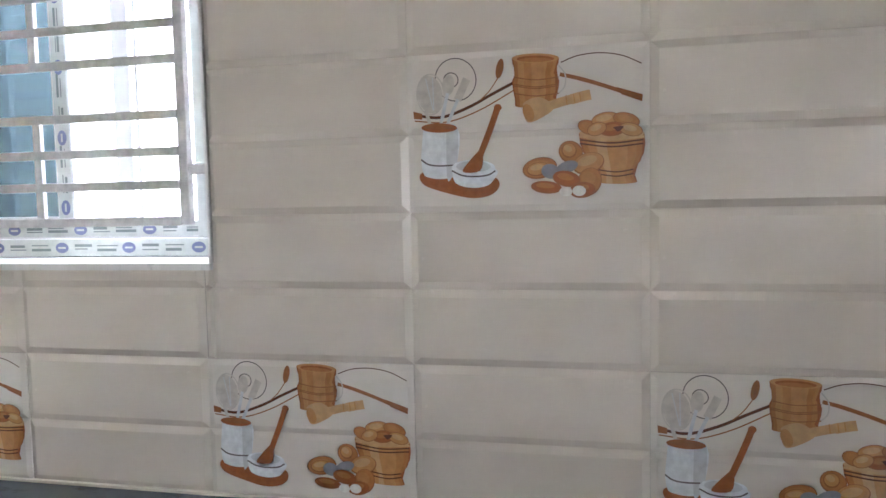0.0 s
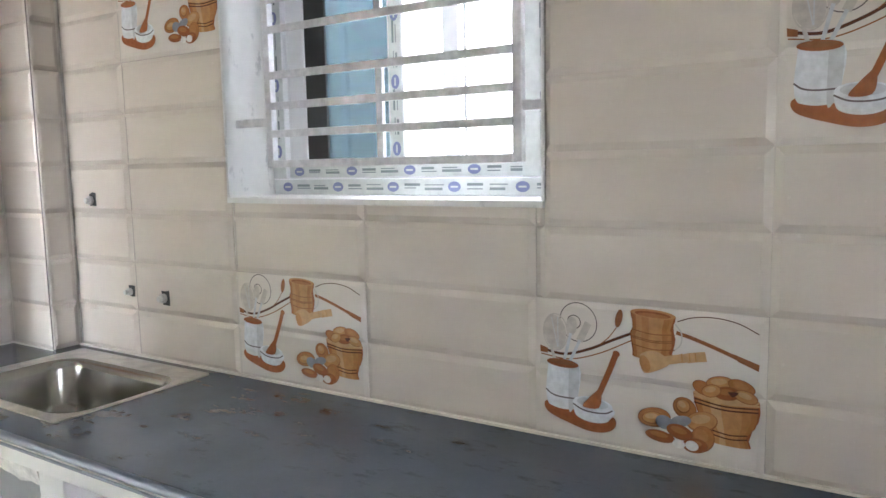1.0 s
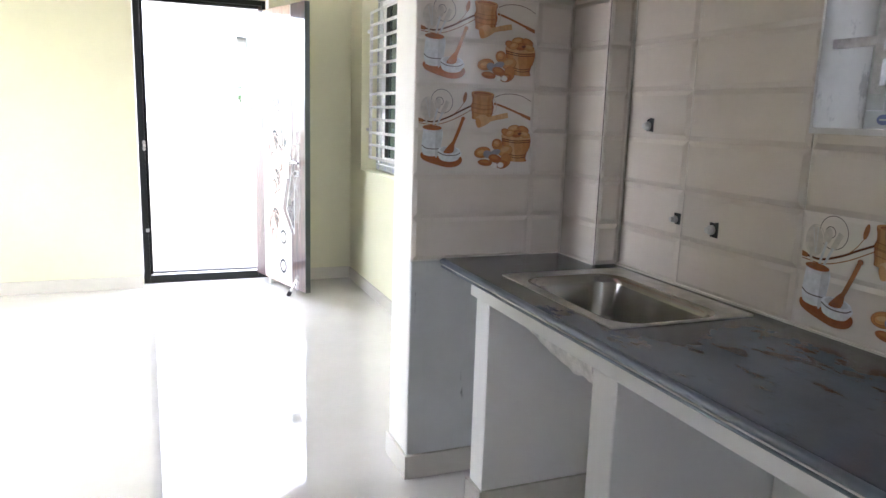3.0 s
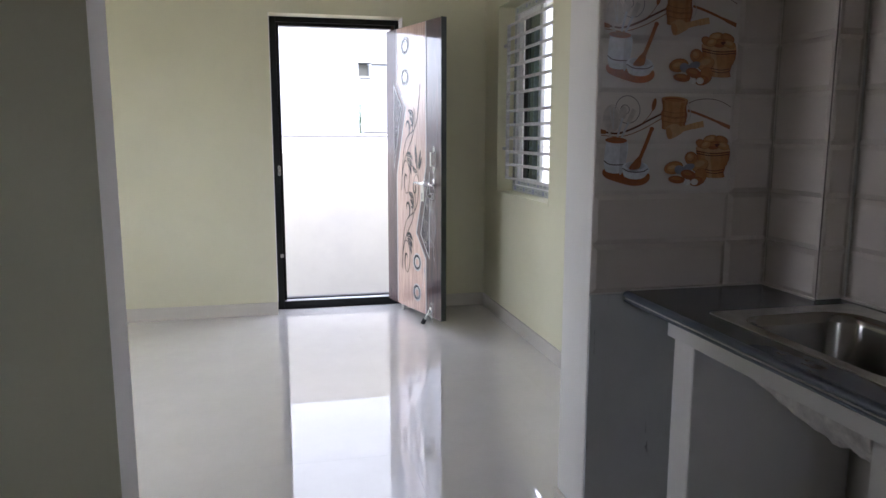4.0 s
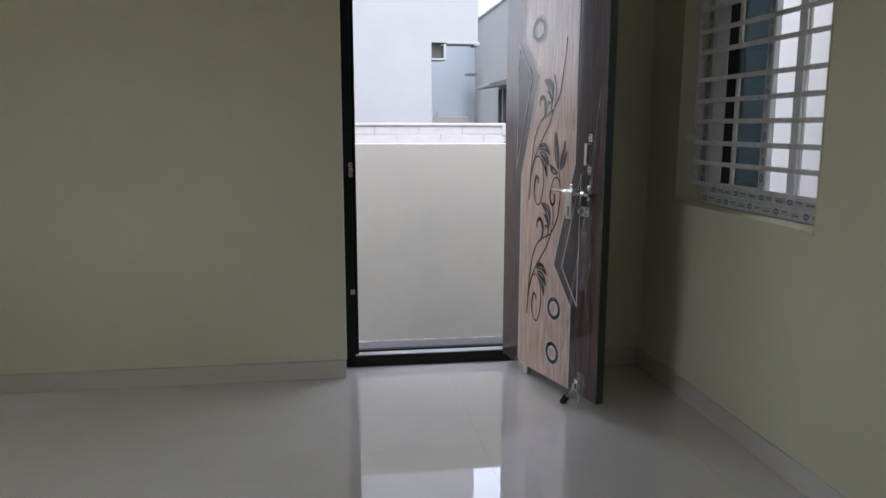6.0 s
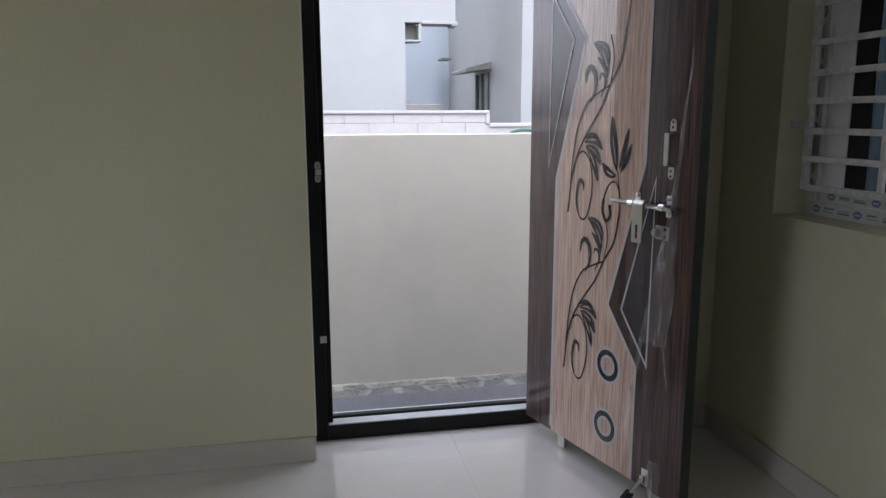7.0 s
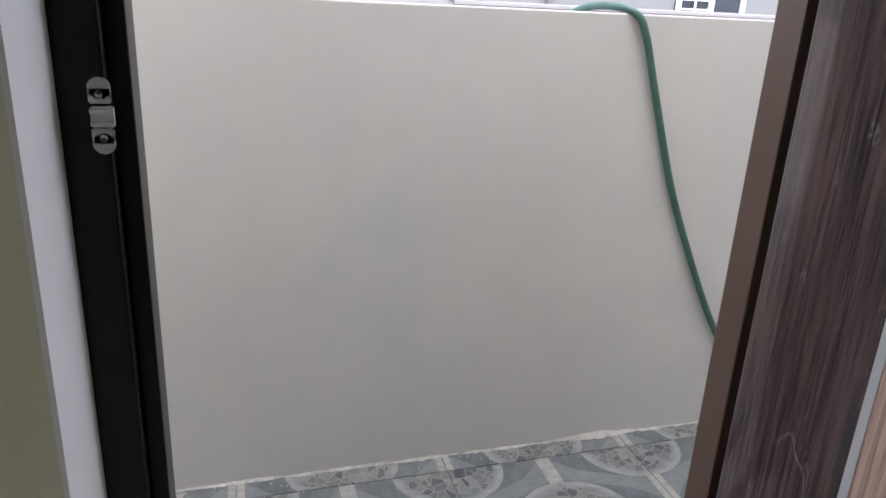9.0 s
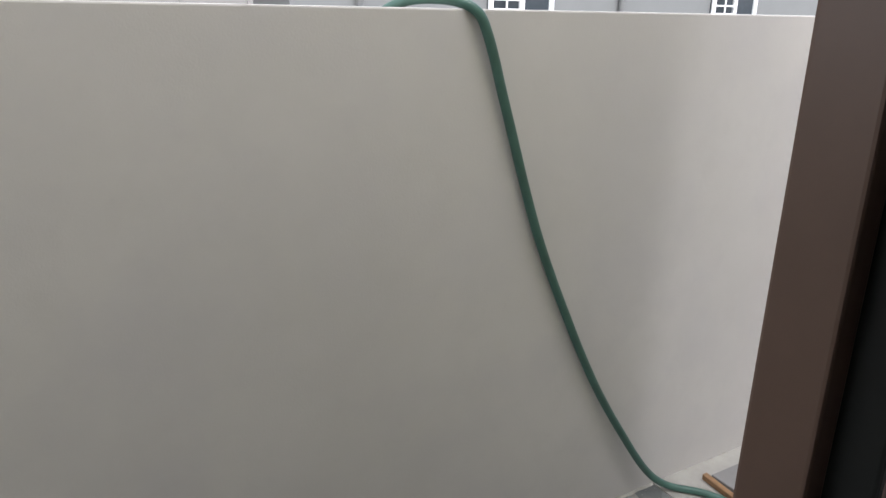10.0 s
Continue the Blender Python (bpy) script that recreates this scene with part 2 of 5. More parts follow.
MAT_INLAY = plain("pale_grey_inlay", (0.58, 0.57, 0.56), 0.25, 0, 0.05, bump_s=0)
MAT_VINE = plain("black_vine_print", (0.018, 0.018, 0.022), 0.22, 0, 0.1, bump_s=0)
MAT_GREEN_EDGE = plain("dark_green_black_edge", (0.018, 0.026, 0.022), 0.4, 0, 0.15)
MAT_WINDOW_DARK = plain("dark_window", (0.03, 0.04, 0.05), 0.15, 0, 0.1, bump_s=0)


def glass_material(name, col, rough=0.02):
    m, nt, b = make(name)
    b.inputs["Base Color"].default_value = (*col, 1)
    b.inputs["Transmission Weight"].default_value = 1.0
    b.inputs["Roughness"].default_value = rough
    b.inputs["IOR"].default_value = 1.3
    return m


MAT_BLUE_GLASS = glass_material("blue_tinted_glass", (0.038, 0.056, 0.064), 0.03)


def film_material():
    m, nt, b = make("clear_plastic_film")
    mixer = nt.nodes.new("ShaderNodeMixShader")
    clear = nt.nodes.new("ShaderNodeBsdfTransparent")
    b.inputs["Base Color"].default_value = (0.80, 0.80, 0.82, 1)
    b.inputs["Roughness"].default_value = 0.16
    crease = noise_tex(nt, 9, 4, 0.6, (5.0, 5.0, 0.7))
    fac = math_node(nt, "MULTIPLY_ADD", ramp(nt, crease, 0.48, 0.74), 0.46, 0.12)
    link(nt, fac, mixer.inputs[0])
    link(nt, clear.outputs[0], mixer.inputs[1])
    link(nt, b.outputs[0], mixer.inputs[2])
    link(nt, mixer.outputs[0], nt.nodes["Material Output"].inputs[0])
    bump(nt, b, crease, 0.5, 0.006)
    return m


def tight_film():
    """Clear film lying on the face: fine crease lines, scratches and a thin haze."""
    m, nt, b = make("tight_clear_film")
    mixer = nt.nodes.new("ShaderNodeMixShader")
    clear = nt.nodes.new("ShaderNodeBsdfTransparent")
    b.inputs["Base Color"].default_value = (0.80, 0.81, 0.84, 1)
    b.inputs["Roughness"].default_value = 0.10
    haze = ramp(nt, noise_tex(nt, 3.5, 4, 0.6), 0.45, 0.8)
    total = math_node(nt, "MULTIPLY_ADD", haze, 0.035, 0.01)
    for scale, stretch, width, amount in ((5.0, (1.0, 1.0, 0.25), 0.0016, 0.14), (9.0, (0.5, 1.0, 1.6), 0.0016, 0.10), (34.0, (1.0, 1.0, 0.2), 0.006, 0.14)):
        n = noise_tex(nt, scale, 3, 0.5, stretch)
        edge_line = math_node(nt, "LESS_THAN", math_node(nt, "ABSOLUTE", math_node(nt, "SUBTRACT", n, 0.52)), width)
        patch = ramp(nt, noise_tex(nt, scale * 0.8, 2, 0.5), 0.52, 0.62)
        total = math_node(nt, "ADD", total, math_node(nt, "MULTIPLY", math_node(nt, "MULTIPLY", edge_line, patch), amount))
    link(nt, total, mixer.inputs[0])
    link(nt, clear.outputs[0], mixer.inputs[1])
    link(nt, b.outputs[0], mixer.inputs[2])
    link(nt, mixer.outputs[0], nt.nodes["Material Output"].inputs[0])
    return m


MAT_FILM = film_material()
MAT_FILM_TIGHT = tight_film()


def pebble_tile():
    """White glazed tile printed with grey discs and daisies."""
    m, nt, b = make("daisy_print_tile")
    tc = nt.nodes.new("ShaderNodeTexCoord")
    sep = nt.nodes.new("ShaderNodeSeparateXYZ")
    link(nt, tc.outputs["Object"], sep.inputs[0])
    comb = nt.nodes.new("ShaderNodeCombineXYZ")
    link(nt, sep.outputs[0], comb.inputs[0])
    link(nt, sep.outputs[2], comb.inputs[1])
    col = (0.74, 0.73, 0.77)
    for scale, r0, petals, shift in ((56.0, 0.30, False, 3.3), (21.0, 0.46, True, 0.0)):
        mp = nt.nodes.new("ShaderNodeMapping")
        mp.inputs["Location"].default_value = (shift, shift * 0.7, 0)
        link(nt, comb.outputs[0], mp.inputs[0])
        v = nt.nodes.new("ShaderNodeTexVoronoi")
        v.voronoi_dimensions = "2D"
        v.inputs["Scale"].default_value, v.inputs["Randomness"].default_value = scale, 0.75
        link(nt, mp.outputs[0], v.inputs["Vector"])
        disc = math_node(nt, "LESS_THAN", v.outputs["Distance"], r0)
        rnd = nt.nodes.new("ShaderNodeSeparateColor")
        link(nt, v.outputs["Color"], rnd.inputs[0])
        if petals:
            sub = nt.nodes.new("ShaderNodeVectorMath")
            sub.operation = "SUBTRACT"
            link(nt, mp.outputs[0], sub.inputs[0])
            link(nt, v.outputs["Position"], sub.inputs[1])
            s2 = nt.nodes.new("ShaderNodeSeparateXYZ")
            link(nt, sub.outputs[0], s2.inputs[0])
            ang = math_node(nt, "ARCTAN2", s2.outputs[1], s2.outputs[0])
            ray = math_node(nt, "GREATER_THAN", math_node(nt, "SINE", math_node(nt, "MULTIPLY", ang, 11.0)), 0.0)
            core = math_node(nt, "GREATER_THAN", v.outputs["Distance"], 0.07)
            daisy = math_node(nt, "MULTIPLY", math_node(nt, "MULTIPLY", ray, core), disc)
            full = math_node(nt, "MULTIPLY", math_node(nt, "LESS_THAN", v.outputs["Distance"], 0.34), 1.0)
            pick = math_node(nt, "GREATER_THAN", rnd.outputs[0], 0.66)
            col = mix_col(nt, math_node(nt, "MULTIPLY", disc, 0.85), col, (0.74, 0.73, 0.77))
            shape = math_node(nt, "ADD", math_node(nt, "MULTIPLY", daisy, math_node(nt, "SUBTRACT", 1.0, pick)), math_node(nt, "MULTIPLY", full, pick))
            tint = mix_col(nt, pick, (0.11, 0.105, 0.125), mix_col(nt, v.outputs["Distance"], (0.10, 0.10, 0.13), (0.55, 0.55, 0.62)))
            col = mix_col(nt, shape, col, tint)
        else:
            pick = math_node(nt, "GREATER_THAN", rnd.outputs[1], 0.35)
            col = mix_col(nt, math_node(nt, "MULTIPLY", disc, pick), col, (0.22, 0.21, 0.24))
    link(nt, col, b.inputs["Base Color"])
    b.inputs["Roughness"].default_value = 0.18
    return m


def terrace_tile(name, ox, oy):
    """Grey-blue printed tile: mosaic roundels on a diagonal lattice from (-ox, -oy), cream bands between them."""
    m, nt, b = make(name)
    geo = nt.nodes.new("ShaderNodeNewGeometry")
    sep = nt.nodes.new("ShaderNodeSeparateXYZ")
    link(nt, geo.outputs["Position"], sep.inputs[0])
    p = math_node(nt, "MULTIPLY", math_node(nt, "ADD", sep.outputs[0], ox), 1 / 0.275)
    q = math_node(nt, "MULTIPLY", math_node(nt, "ADD", sep.outputs[1], oy), 1 / 0.303)
    a = math_node(nt, "MULTIPLY", math_node(nt, "ADD", p, q), 0.5)
    c = math_node(nt, "MULTIPLY", math_node(nt, "SUBTRACT", p, q), 0.5)
    da = math_node(nt, "SUBTRACT", a, math_node(nt, "ROUND", a))
    dc = math_node(nt, "SUBTRACT", c, math_node(nt, "ROUND", c))
    dp, dq = math_node(nt, "ADD", da, dc), math_node(nt, "SUBTRACT", da, dc)
    rad = math_node(nt, "SQRT", math_node(nt, "ADD", math_node(nt, "MULTIPLY", dp, dp), math_node(nt, "MULTIPLY", dq, dq)))
    worn = noise_tex(nt, 13, 7, 0.7, (1.0, 2.2, 1.0))
    dusty = noise_tex(nt, 3.0, 5, 0.6)
    base = mix_col(nt, ramp(nt, worn, 0.3, 0.7), (0.045, 0.056, 0.060), (0.15, 0.165, 0.165))
    # paler wedges on either side of the bands
    wedge = math_node(nt, "GREATER_THAN", math_node(nt, "ADD", math_node(nt, "ABSOLUTE", dp), math_node(nt, "MULTIPLY", math_node(nt, "ABSOLUTE", dq), 0.45)), 0.62)
    base = mix_col(nt, math_node(nt, "MULTIPLY", wedge, 0.6), base, (0.21, 0.225, 0.22))
    fq = math_node(nt, "ABSOLUTE", math_node(nt, "SUBTRACT", q, math_node(nt, "ROUND", q)))
    band = math_node(nt, "LESS_THAN", fq, 0.075)
    base = mix_col(nt, math_node(nt, "MULTIPLY", band, 0.85), base, (0.36, 0.34, 0.30))
    mosaic = nt.nodes.new("ShaderNodeTexVoronoi")
    mosaic.feature, mosaic.inputs["Scale"].default_value = "DISTANCE_TO_EDGE", 34
    link(nt, geo.outputs["Position"], mosaic.inputs["Vector"])
    cells = nt.nodes.new("ShaderNodeTexVoronoi")
    cells.inputs["Scale"].default_value = 34
    link(nt, geo.outputs["Position"], cells.inputs["Vector"])
    stone = mix_col(nt, ramp(nt, cells.outputs["Color"], 0.2, 0.8), (0.045, 0.053, 0.056), (0.20, 0.20, 0.185))
    stone = mix_col(nt, math_node(nt, "LESS_THAN", mosaic.outputs["Distance"], 0.055), stone, (0.22, 0.215, 0.195))
    base = mix_col(nt, math_node(nt, "LESS_THAN", rad, 0.56), base, (0.27, 0.265, 0.24))
    base = mix_col(nt, math_node(nt, "LESS_THAN", rad, 0.50), base, (0.20, 0.22, 0.22))
    base = mix_col(nt, math_node(nt, "LESS_THAN", rad, 0.46), base, stone)
    base = mix_col(nt, math_node(nt, "MULTIPLY", ramp(nt, dusty, 0.42, 0.72), 0.35), base, (0.24, 0.23, 0.20))
    scuff = noise_tex(nt, 21, 6, 0.7, (2.0, 0.8, 1.0))
    base = mix_col(nt, math_node(nt, "MULTIPLY", ramp(nt, scuff, 0.45, 0.68), 0.55), base, (0.105, 0.115, 0.115))
    base = mix_col(nt, math_node(nt, "MULTIPLY", ramp(nt, scuff, 0.36, 0.22), 0.40), base, (0.30, 0.30, 0.285))
    link(nt, base, b.inputs["Base Color"])
    link(nt, math_node(nt, "MULTIPLY_ADD", worn, 0.3, 0.28), b.inputs["Roughness"])
    return m


MAT_DAISY = pebble_tile()
MAT_TERRACE = terrace_tile("mosaic_print_terrace_tile", 7.035, 0.885)
MAT_TERRACE_CUT = terrace_tile("mosaic_print_cut_tile", 7.125, 1.188)


# ---------------------------------------------------------------- mesh helpers
def quad_box(bm, x0, x1, y0, y1, z0, z1):
    v = [bm.verts.new((x, y, z)) for x in (x0, x1) for y in (y0, y1) for z in (z0, z1)]
    for f in ((0, 1, 3, 2), (4, 6, 7, 5), (0, 4, 5, 1), (2, 3, 7, 6), (0, 2, 6, 4), (1, 5, 7, 3)):
        bm.faces.new([v[i] for i in f])
    return v


def boxes(*spans, bevel=0.0, seg=2):
    bm = bmesh.new()
    for s in spans:
        quad_box(bm, *s)
    if bevel:
        bmesh.ops.bevel(bm, geom=list(bm.edges), offset=bevel, segments=seg, affect="EDGES", profile=0.6)
    return bm


def rod(bm, a, b, r, n=12, r2=None):
    a, b = Vector(a), Vector(b)
    m = Matrix.Translation((a + b) / 2) @ (b - a).to_track_quat("Z", "Y").to_matrix().to_4x4()
    bmesh.ops.create_cone(bm, cap_ends=True, segments=n, radius1=r, radius2=r if r2 is None else r2, depth=(b - a).length, matrix=m)


def tube(bm, pts, r, n=10):
    rings = []
    for i, p in enumerate(pts):
        d = (pts[min(i + 1, len(pts) - 1)] - pts[max(i - 1, 0)]).normalized()
        side = d.cross(Vector((1, 0, 0.001))).normalized()
        up = side.cross(d).normalized()
        rings.append([bm.verts.new(p + (side * math.cos(2 * math.pi * k / n) + up * math.sin(2 * math.pi * k / n)) * r) for k in range(n)])
    for a, b in zip(rings, rings[1:]):
        for k in range(n):
            bm.faces.new((a[k], a[(k + 1) % n], b[(k + 1) % n], b[k]))
    bm.faces.new(rings[0][::-1])
    bm.faces.new(rings[-1])


def smooth_line(pts, n=8):
    """Catmull-Rom through the given points."""
    pts = [Vector(p) for p in pts]
    ext = [2 * pts[0] - pts[1], *pts, 2 * pts[-1] - pts[-2]]
    out = []
    for i in range(1, len(ext) - 2):
        a, b, c, d = ext[i - 1:i + 3]
        for k in range(n):
            t = k / n
            out.append(0.5 * (2 * b + (c - a) * t + (2 * a - 5 * b + 4 * c - d) * t * t + (3 * b - a - 3 * c + d) * t ** 3))
    return out + [pts[-1]]


def mesh_of(bm, name, mats, smooth=False):
    bmesh.ops.recalc_face_normals(bm, faces=bm.faces)
    me = bpy.data.meshes.new(name)
    bm.to_mesh(me)
    bm.free()
    for m in mats if isinstance(mats, (list, tuple)) else [mats]:
        me.materials.append(m)
    if smooth:
        me.polygons.foreach_set("use_smooth", [True] * len(me.polygons))
    return me


def part(name, bm, material, parent, label="", smooth=False):
    me = bm if isinstance(bm, bpy.types.Mesh) else mesh_of(bm, name, material, smooth)
    ob = new(name, me)
    ob.parent = parent
    if label:
        tagged(ob, label)
    return ob


def thing(name, label, category, at=(0, 0, 0), group="", kind=""):
    ob = new(name)
    ob.empty_display_size = 0.1
    ob.location = at
    return tagged(ob, label, category, group, kind)


def solid(name, bm, material, label, category, kind="structure", smooth=False):
    return tagged(new(name, mesh_of(bm, name, material, smooth)), label, category, "", kind)


# ---------------------------------------------------------------- structure
CEIL = 2.9
KX0, KX1 = -2.65, 1.6          # kitchen along the window wall
LX0 = -5.931                   # inner face of the entrance wall
SOUTH = -4.2
WIN_K = (-1.655, -0.730, 1.320, 2.36)
WIN_L = (-5.610, -4.593, 0.900, 2.165)
DOOR = (-1.622, -0.690, 2.120)


def wall_x(x0, x1, y0, y1, hole):
    """A wall along x with one opening."""
    a, b, c, d = hole
    return boxes((x0, a, y0, y1, 0, CEIL), (b, x1, y0, y1, 0, CEIL), (a, b, y0, y1, 0, c), (a, b, y0, y1, d, CEIL))


wall_k = solid("wall_north_kitchen", wall_x(KX0, KX1, 0.010, 0.24, WIN_K), MAT_KITCHEN_WALL, "kitchen wall with a barred window, tiled on the inside", "wall")
solid("wall_north_living", wall_x(-6.200, KX0 - 0.216, -0.07, 0.24, WIN_L), MAT_WALL, "cream painted living room wall with a barred window", "wall")
wall_p = solid("wall_partition_right", boxes((KX0 - 0.216, KX0 - 0.012, -0.68, 0.24, 0, CEIL)), MAT_KITCHEN_WALL, "pale cream painted partition end between kitchen and living room", "wall")
solid("partition_plaster", boxes((KX0 - 0.012, KX0 - 0.004, -0.678, 0.010, 0, 0.815)), MAT_GREY_PLASTER, "bare grey plaster with drip marks below the tiles", "wall plaster")
left_bm = boxes((KX0 - 0.216, KX0, SOUTH, -2.032, 0, CEIL))
for f in left_bm.faces:
    f.material_index = 1 if f.calc_center_median().y > -2.04 else 0
solid("wall_partition_left", left_bm, [MAT_WALL, MAT_WHITE], "pale painted partition end beside the kitchen opening", "wall")
solid("wall_west", boxes((-6.200, LX0, SOUTH, DOOR[0], 0, CEIL), (-6.200, LX0, DOOR[1], -0.07, 0, CEIL), (-6.200, LX0, DOOR[0], DOOR[1], DOOR[2], CEIL)),
      MAT_WALL, "cream painted entrance wall with the door opening", "wall")
# The opening here is added, out of view, to light the living room.
solid("wall_south", wall_x(-6.200, KX0, SOUTH - 0.2, SOUTH, (-4.0, -2.95, 0.90, 2.20)), MAT_WALL, "plain cream painted living room wall with an added unseen opening for light", "wall")
# Unseen opening put into the east wall to brighten the kitchen.
solid("wall_east", boxes((KX1, KX1 + 0.2, -3.5, -3.0, 0, CEIL), (KX1, KX1 + 0.2, -2.55, 0.24, 0, CEIL), (KX1, KX1 + 0.2, -3.0, -2.55, 0, 1.45), (KX1, KX1 + 0.2, -3.0, -2.55, 1.90, CEIL)), MAT_KITCHEN_WALL, "plain cream painted kitchen side wall with an added unseen opening for light", "wall")
solid("wall_south_kitchen", boxes((KX0, KX1, -3.5, -3.3, 0, CEIL)), MAT_KITCHEN_WALL, "plain cream painted kitchen rear wall", "wall")
solid("ceiling", boxes((-6.200, KX1 + 0.2, SOUTH - 0.2, 0.24, CEIL, CEIL + 0.15)), MAT_CEIL, "white painted ceiling", "ceiling")
solid("tiled_column", boxes((KX0 - 0.012, -2.420, -0.085, 0.010, 0, CEIL)), MAT_GROUT, "narrow projecting column clad in beige tiles", "column")


def arch_wall():
    """Wall over the opening: flat imposts, then a low arch."""
    bm = bmesh.new()
    y0, y1, zs = -2.032, -0.68, 1.862
    prof = [(y1, zs), (y1 - 0.065, zs), (y1 - 0.065, zs + 0.045)]
    cy, ry, rz = (y0 + y1) / 2, (y1 - y0) / 2 - 0.10, 0.34
    prof += [(cy + ry * math.cos(t), zs + 0.06 + rz * math.sin(t)) for t in np.linspace(0, math.pi, 25)]
    prof += [(y0 + 0.065, zs + 0.045), (y0 + 0.065, zs), (y0, zs)]
    xa, xb = KX0 - 0.216, KX0
    low_a, low_b = [bm.verts.new((xa, y, z)) for y, z in prof], [bm.verts.new((xb, y, z)) for y, z in prof]
    top_a, top_b = [bm.verts.new((xa, y, CEIL)) for y, z in prof], [bm.verts.new((xb, y, CEIL)) for y, z in prof]
    for i in range(len(prof) - 1):
        for f, mi in (((low_a[i], low_a[i + 1], top_a[i + 1], top_a[i]), 0), ((low_b[i], top_b[i], top_b[i + 1], low_b[i + 1]), 0), ((low_a[i], low_b[i], low_b[i + 1], low_a[i + 1]), 1)):
            bm.faces.new(f).material_index = mi
    return bm, prof


arch_bm, arch_prof = arch_wall()
arch = solid("wall_over_opening", arch_bm, [MAT_GREY_PLASTER, MAT_PINK], "grey wall over the kitchen opening with a pink arch", "arch")
band = bmesh.new()
rows_a = [[band.verts.new((KX0 + dx, y, z + dz)) for dx, dz in ((0.0, 0.0), (0.018, 0.0), (0.018, 0.042), (0.0, 0.042))] for y, z in arch_prof]
for ra, rb in zip(rows_a, rows_a[1:]):
    for k in range(4):
        band.faces.new((ra[k], ra[(k + 1) % 4], rb[(k + 1) % 4], rb[k]))
part("arch_band", band, MAT_PINK, arch, "pink painted arch moulding")

# floor slab; the tiles come last in the file
floor = solid("floor", boxes((-6.09, KX1, SOUTH, 0.0, -0.12, -0.004)), MAT_GROUT, "glossy cream vitrified tile floor", "floor")


def skirting(x0, x1, y0, y1, h=0.092):
    bm = boxes((x0, x1, y0, y1, 0, h), bevel=0.002, seg=1)
    return solid("baseboard", bm, MAT_SKIRT, "cream tile skirting along the wall foot", "baseboard")


skirting(LX0, LX0 + 0.012, SOUTH, DOOR[0] - 0.002)
skirting(LX0, LX0 + 0.012, DOOR[1] + 0.002, -0.082)
skirting(LX0 + 0.012, -4.052, -0.082, -0.07)
skirting(KX0 - 0.228, KX0 - 0.216, SOUTH, -2.032)
skirting(KX0 - 0.226, KX0 + 0.010, -2.032, -2.020)
skirting(KX0 - 0.226, KX0 + 0.010, -0.692, -0.68)
skirting(KX0 - 0.004, KX0 + 0.010, -0.68, -0.012)
skirting(KX0 - 0.228, KX0 - 0.216, -0.68, -0.085)
skirting(LX0 + 0.012, KX0 - 0.228, SOUTH, SOUTH + 0.012)


# ---------------------------------------------------------------- entrance door
door = thing("door_1", "open entrance door with a black and brown steel frame", "door", (-6.10, -1.14, 0), kind="structure")


def at_parent(ob, parent):
    """Keep a part built in world places where it is."""
    ob.matrix_parent_inverse = Matrix.Translation(parent.location).inverted() if not parent.rotation_euler.z else (Matrix.Translation(parent.location) @ Matrix.Rotation(parent.rotation_euler.z, 4, "Z")).inverted()
    return ob


def wpart(name, bm, mat, parent, label="", smooth=False):
    return at_parent(part(name, bm, mat, parent, label, smooth), parent)


jl = wpart("jamb", boxes((-6.170, -6.080, -1.620, -1.574, 0, 2.120), (-6.170, -6.104, -1.574, -1.553, 0, 2.120), bevel=0.003), MAT_BLACK, door, "black enamelled door jamb")
jr = wpart("jamb", boxes((-6.168, -6.080, -0.722, -0.692, 0, 2.120), bevel=0.003), MAT_BLACK, door, "black rebate of the hinge jamb")
part("jamb_stop", boxes((-6.170, -6.115, -0.746, -0.7215, 0, 2.120), bevel=0.003), MAT_BROWN, jr, "brown enamelled stop of the hinge jamb")
wpart("head", boxes((-6.170, -6.080, -1.574, -0.722, 2.084, 2.120), (-6.170, -6.104, -1.553, -0.746, 2.059, 2.084), bevel=0.003), MAT_BLACK, door, "black enamelled frame head")
wpart("threshold", boxes((-6.170, -6.080, -1.574, -0.722, 0.0, 0.058), (-6.170, -6.140, -1.553, -0.746, 0.058, 0.072), bevel=0.003), MAT_BLACK, door, "black raised threshold")
wpart("threshold_strip", boxes((-6.138, -6.084, -1.570, -0.726, 0.0585, 0.0625)), MAT_ALU, door, "worn pale strip on the threshold")
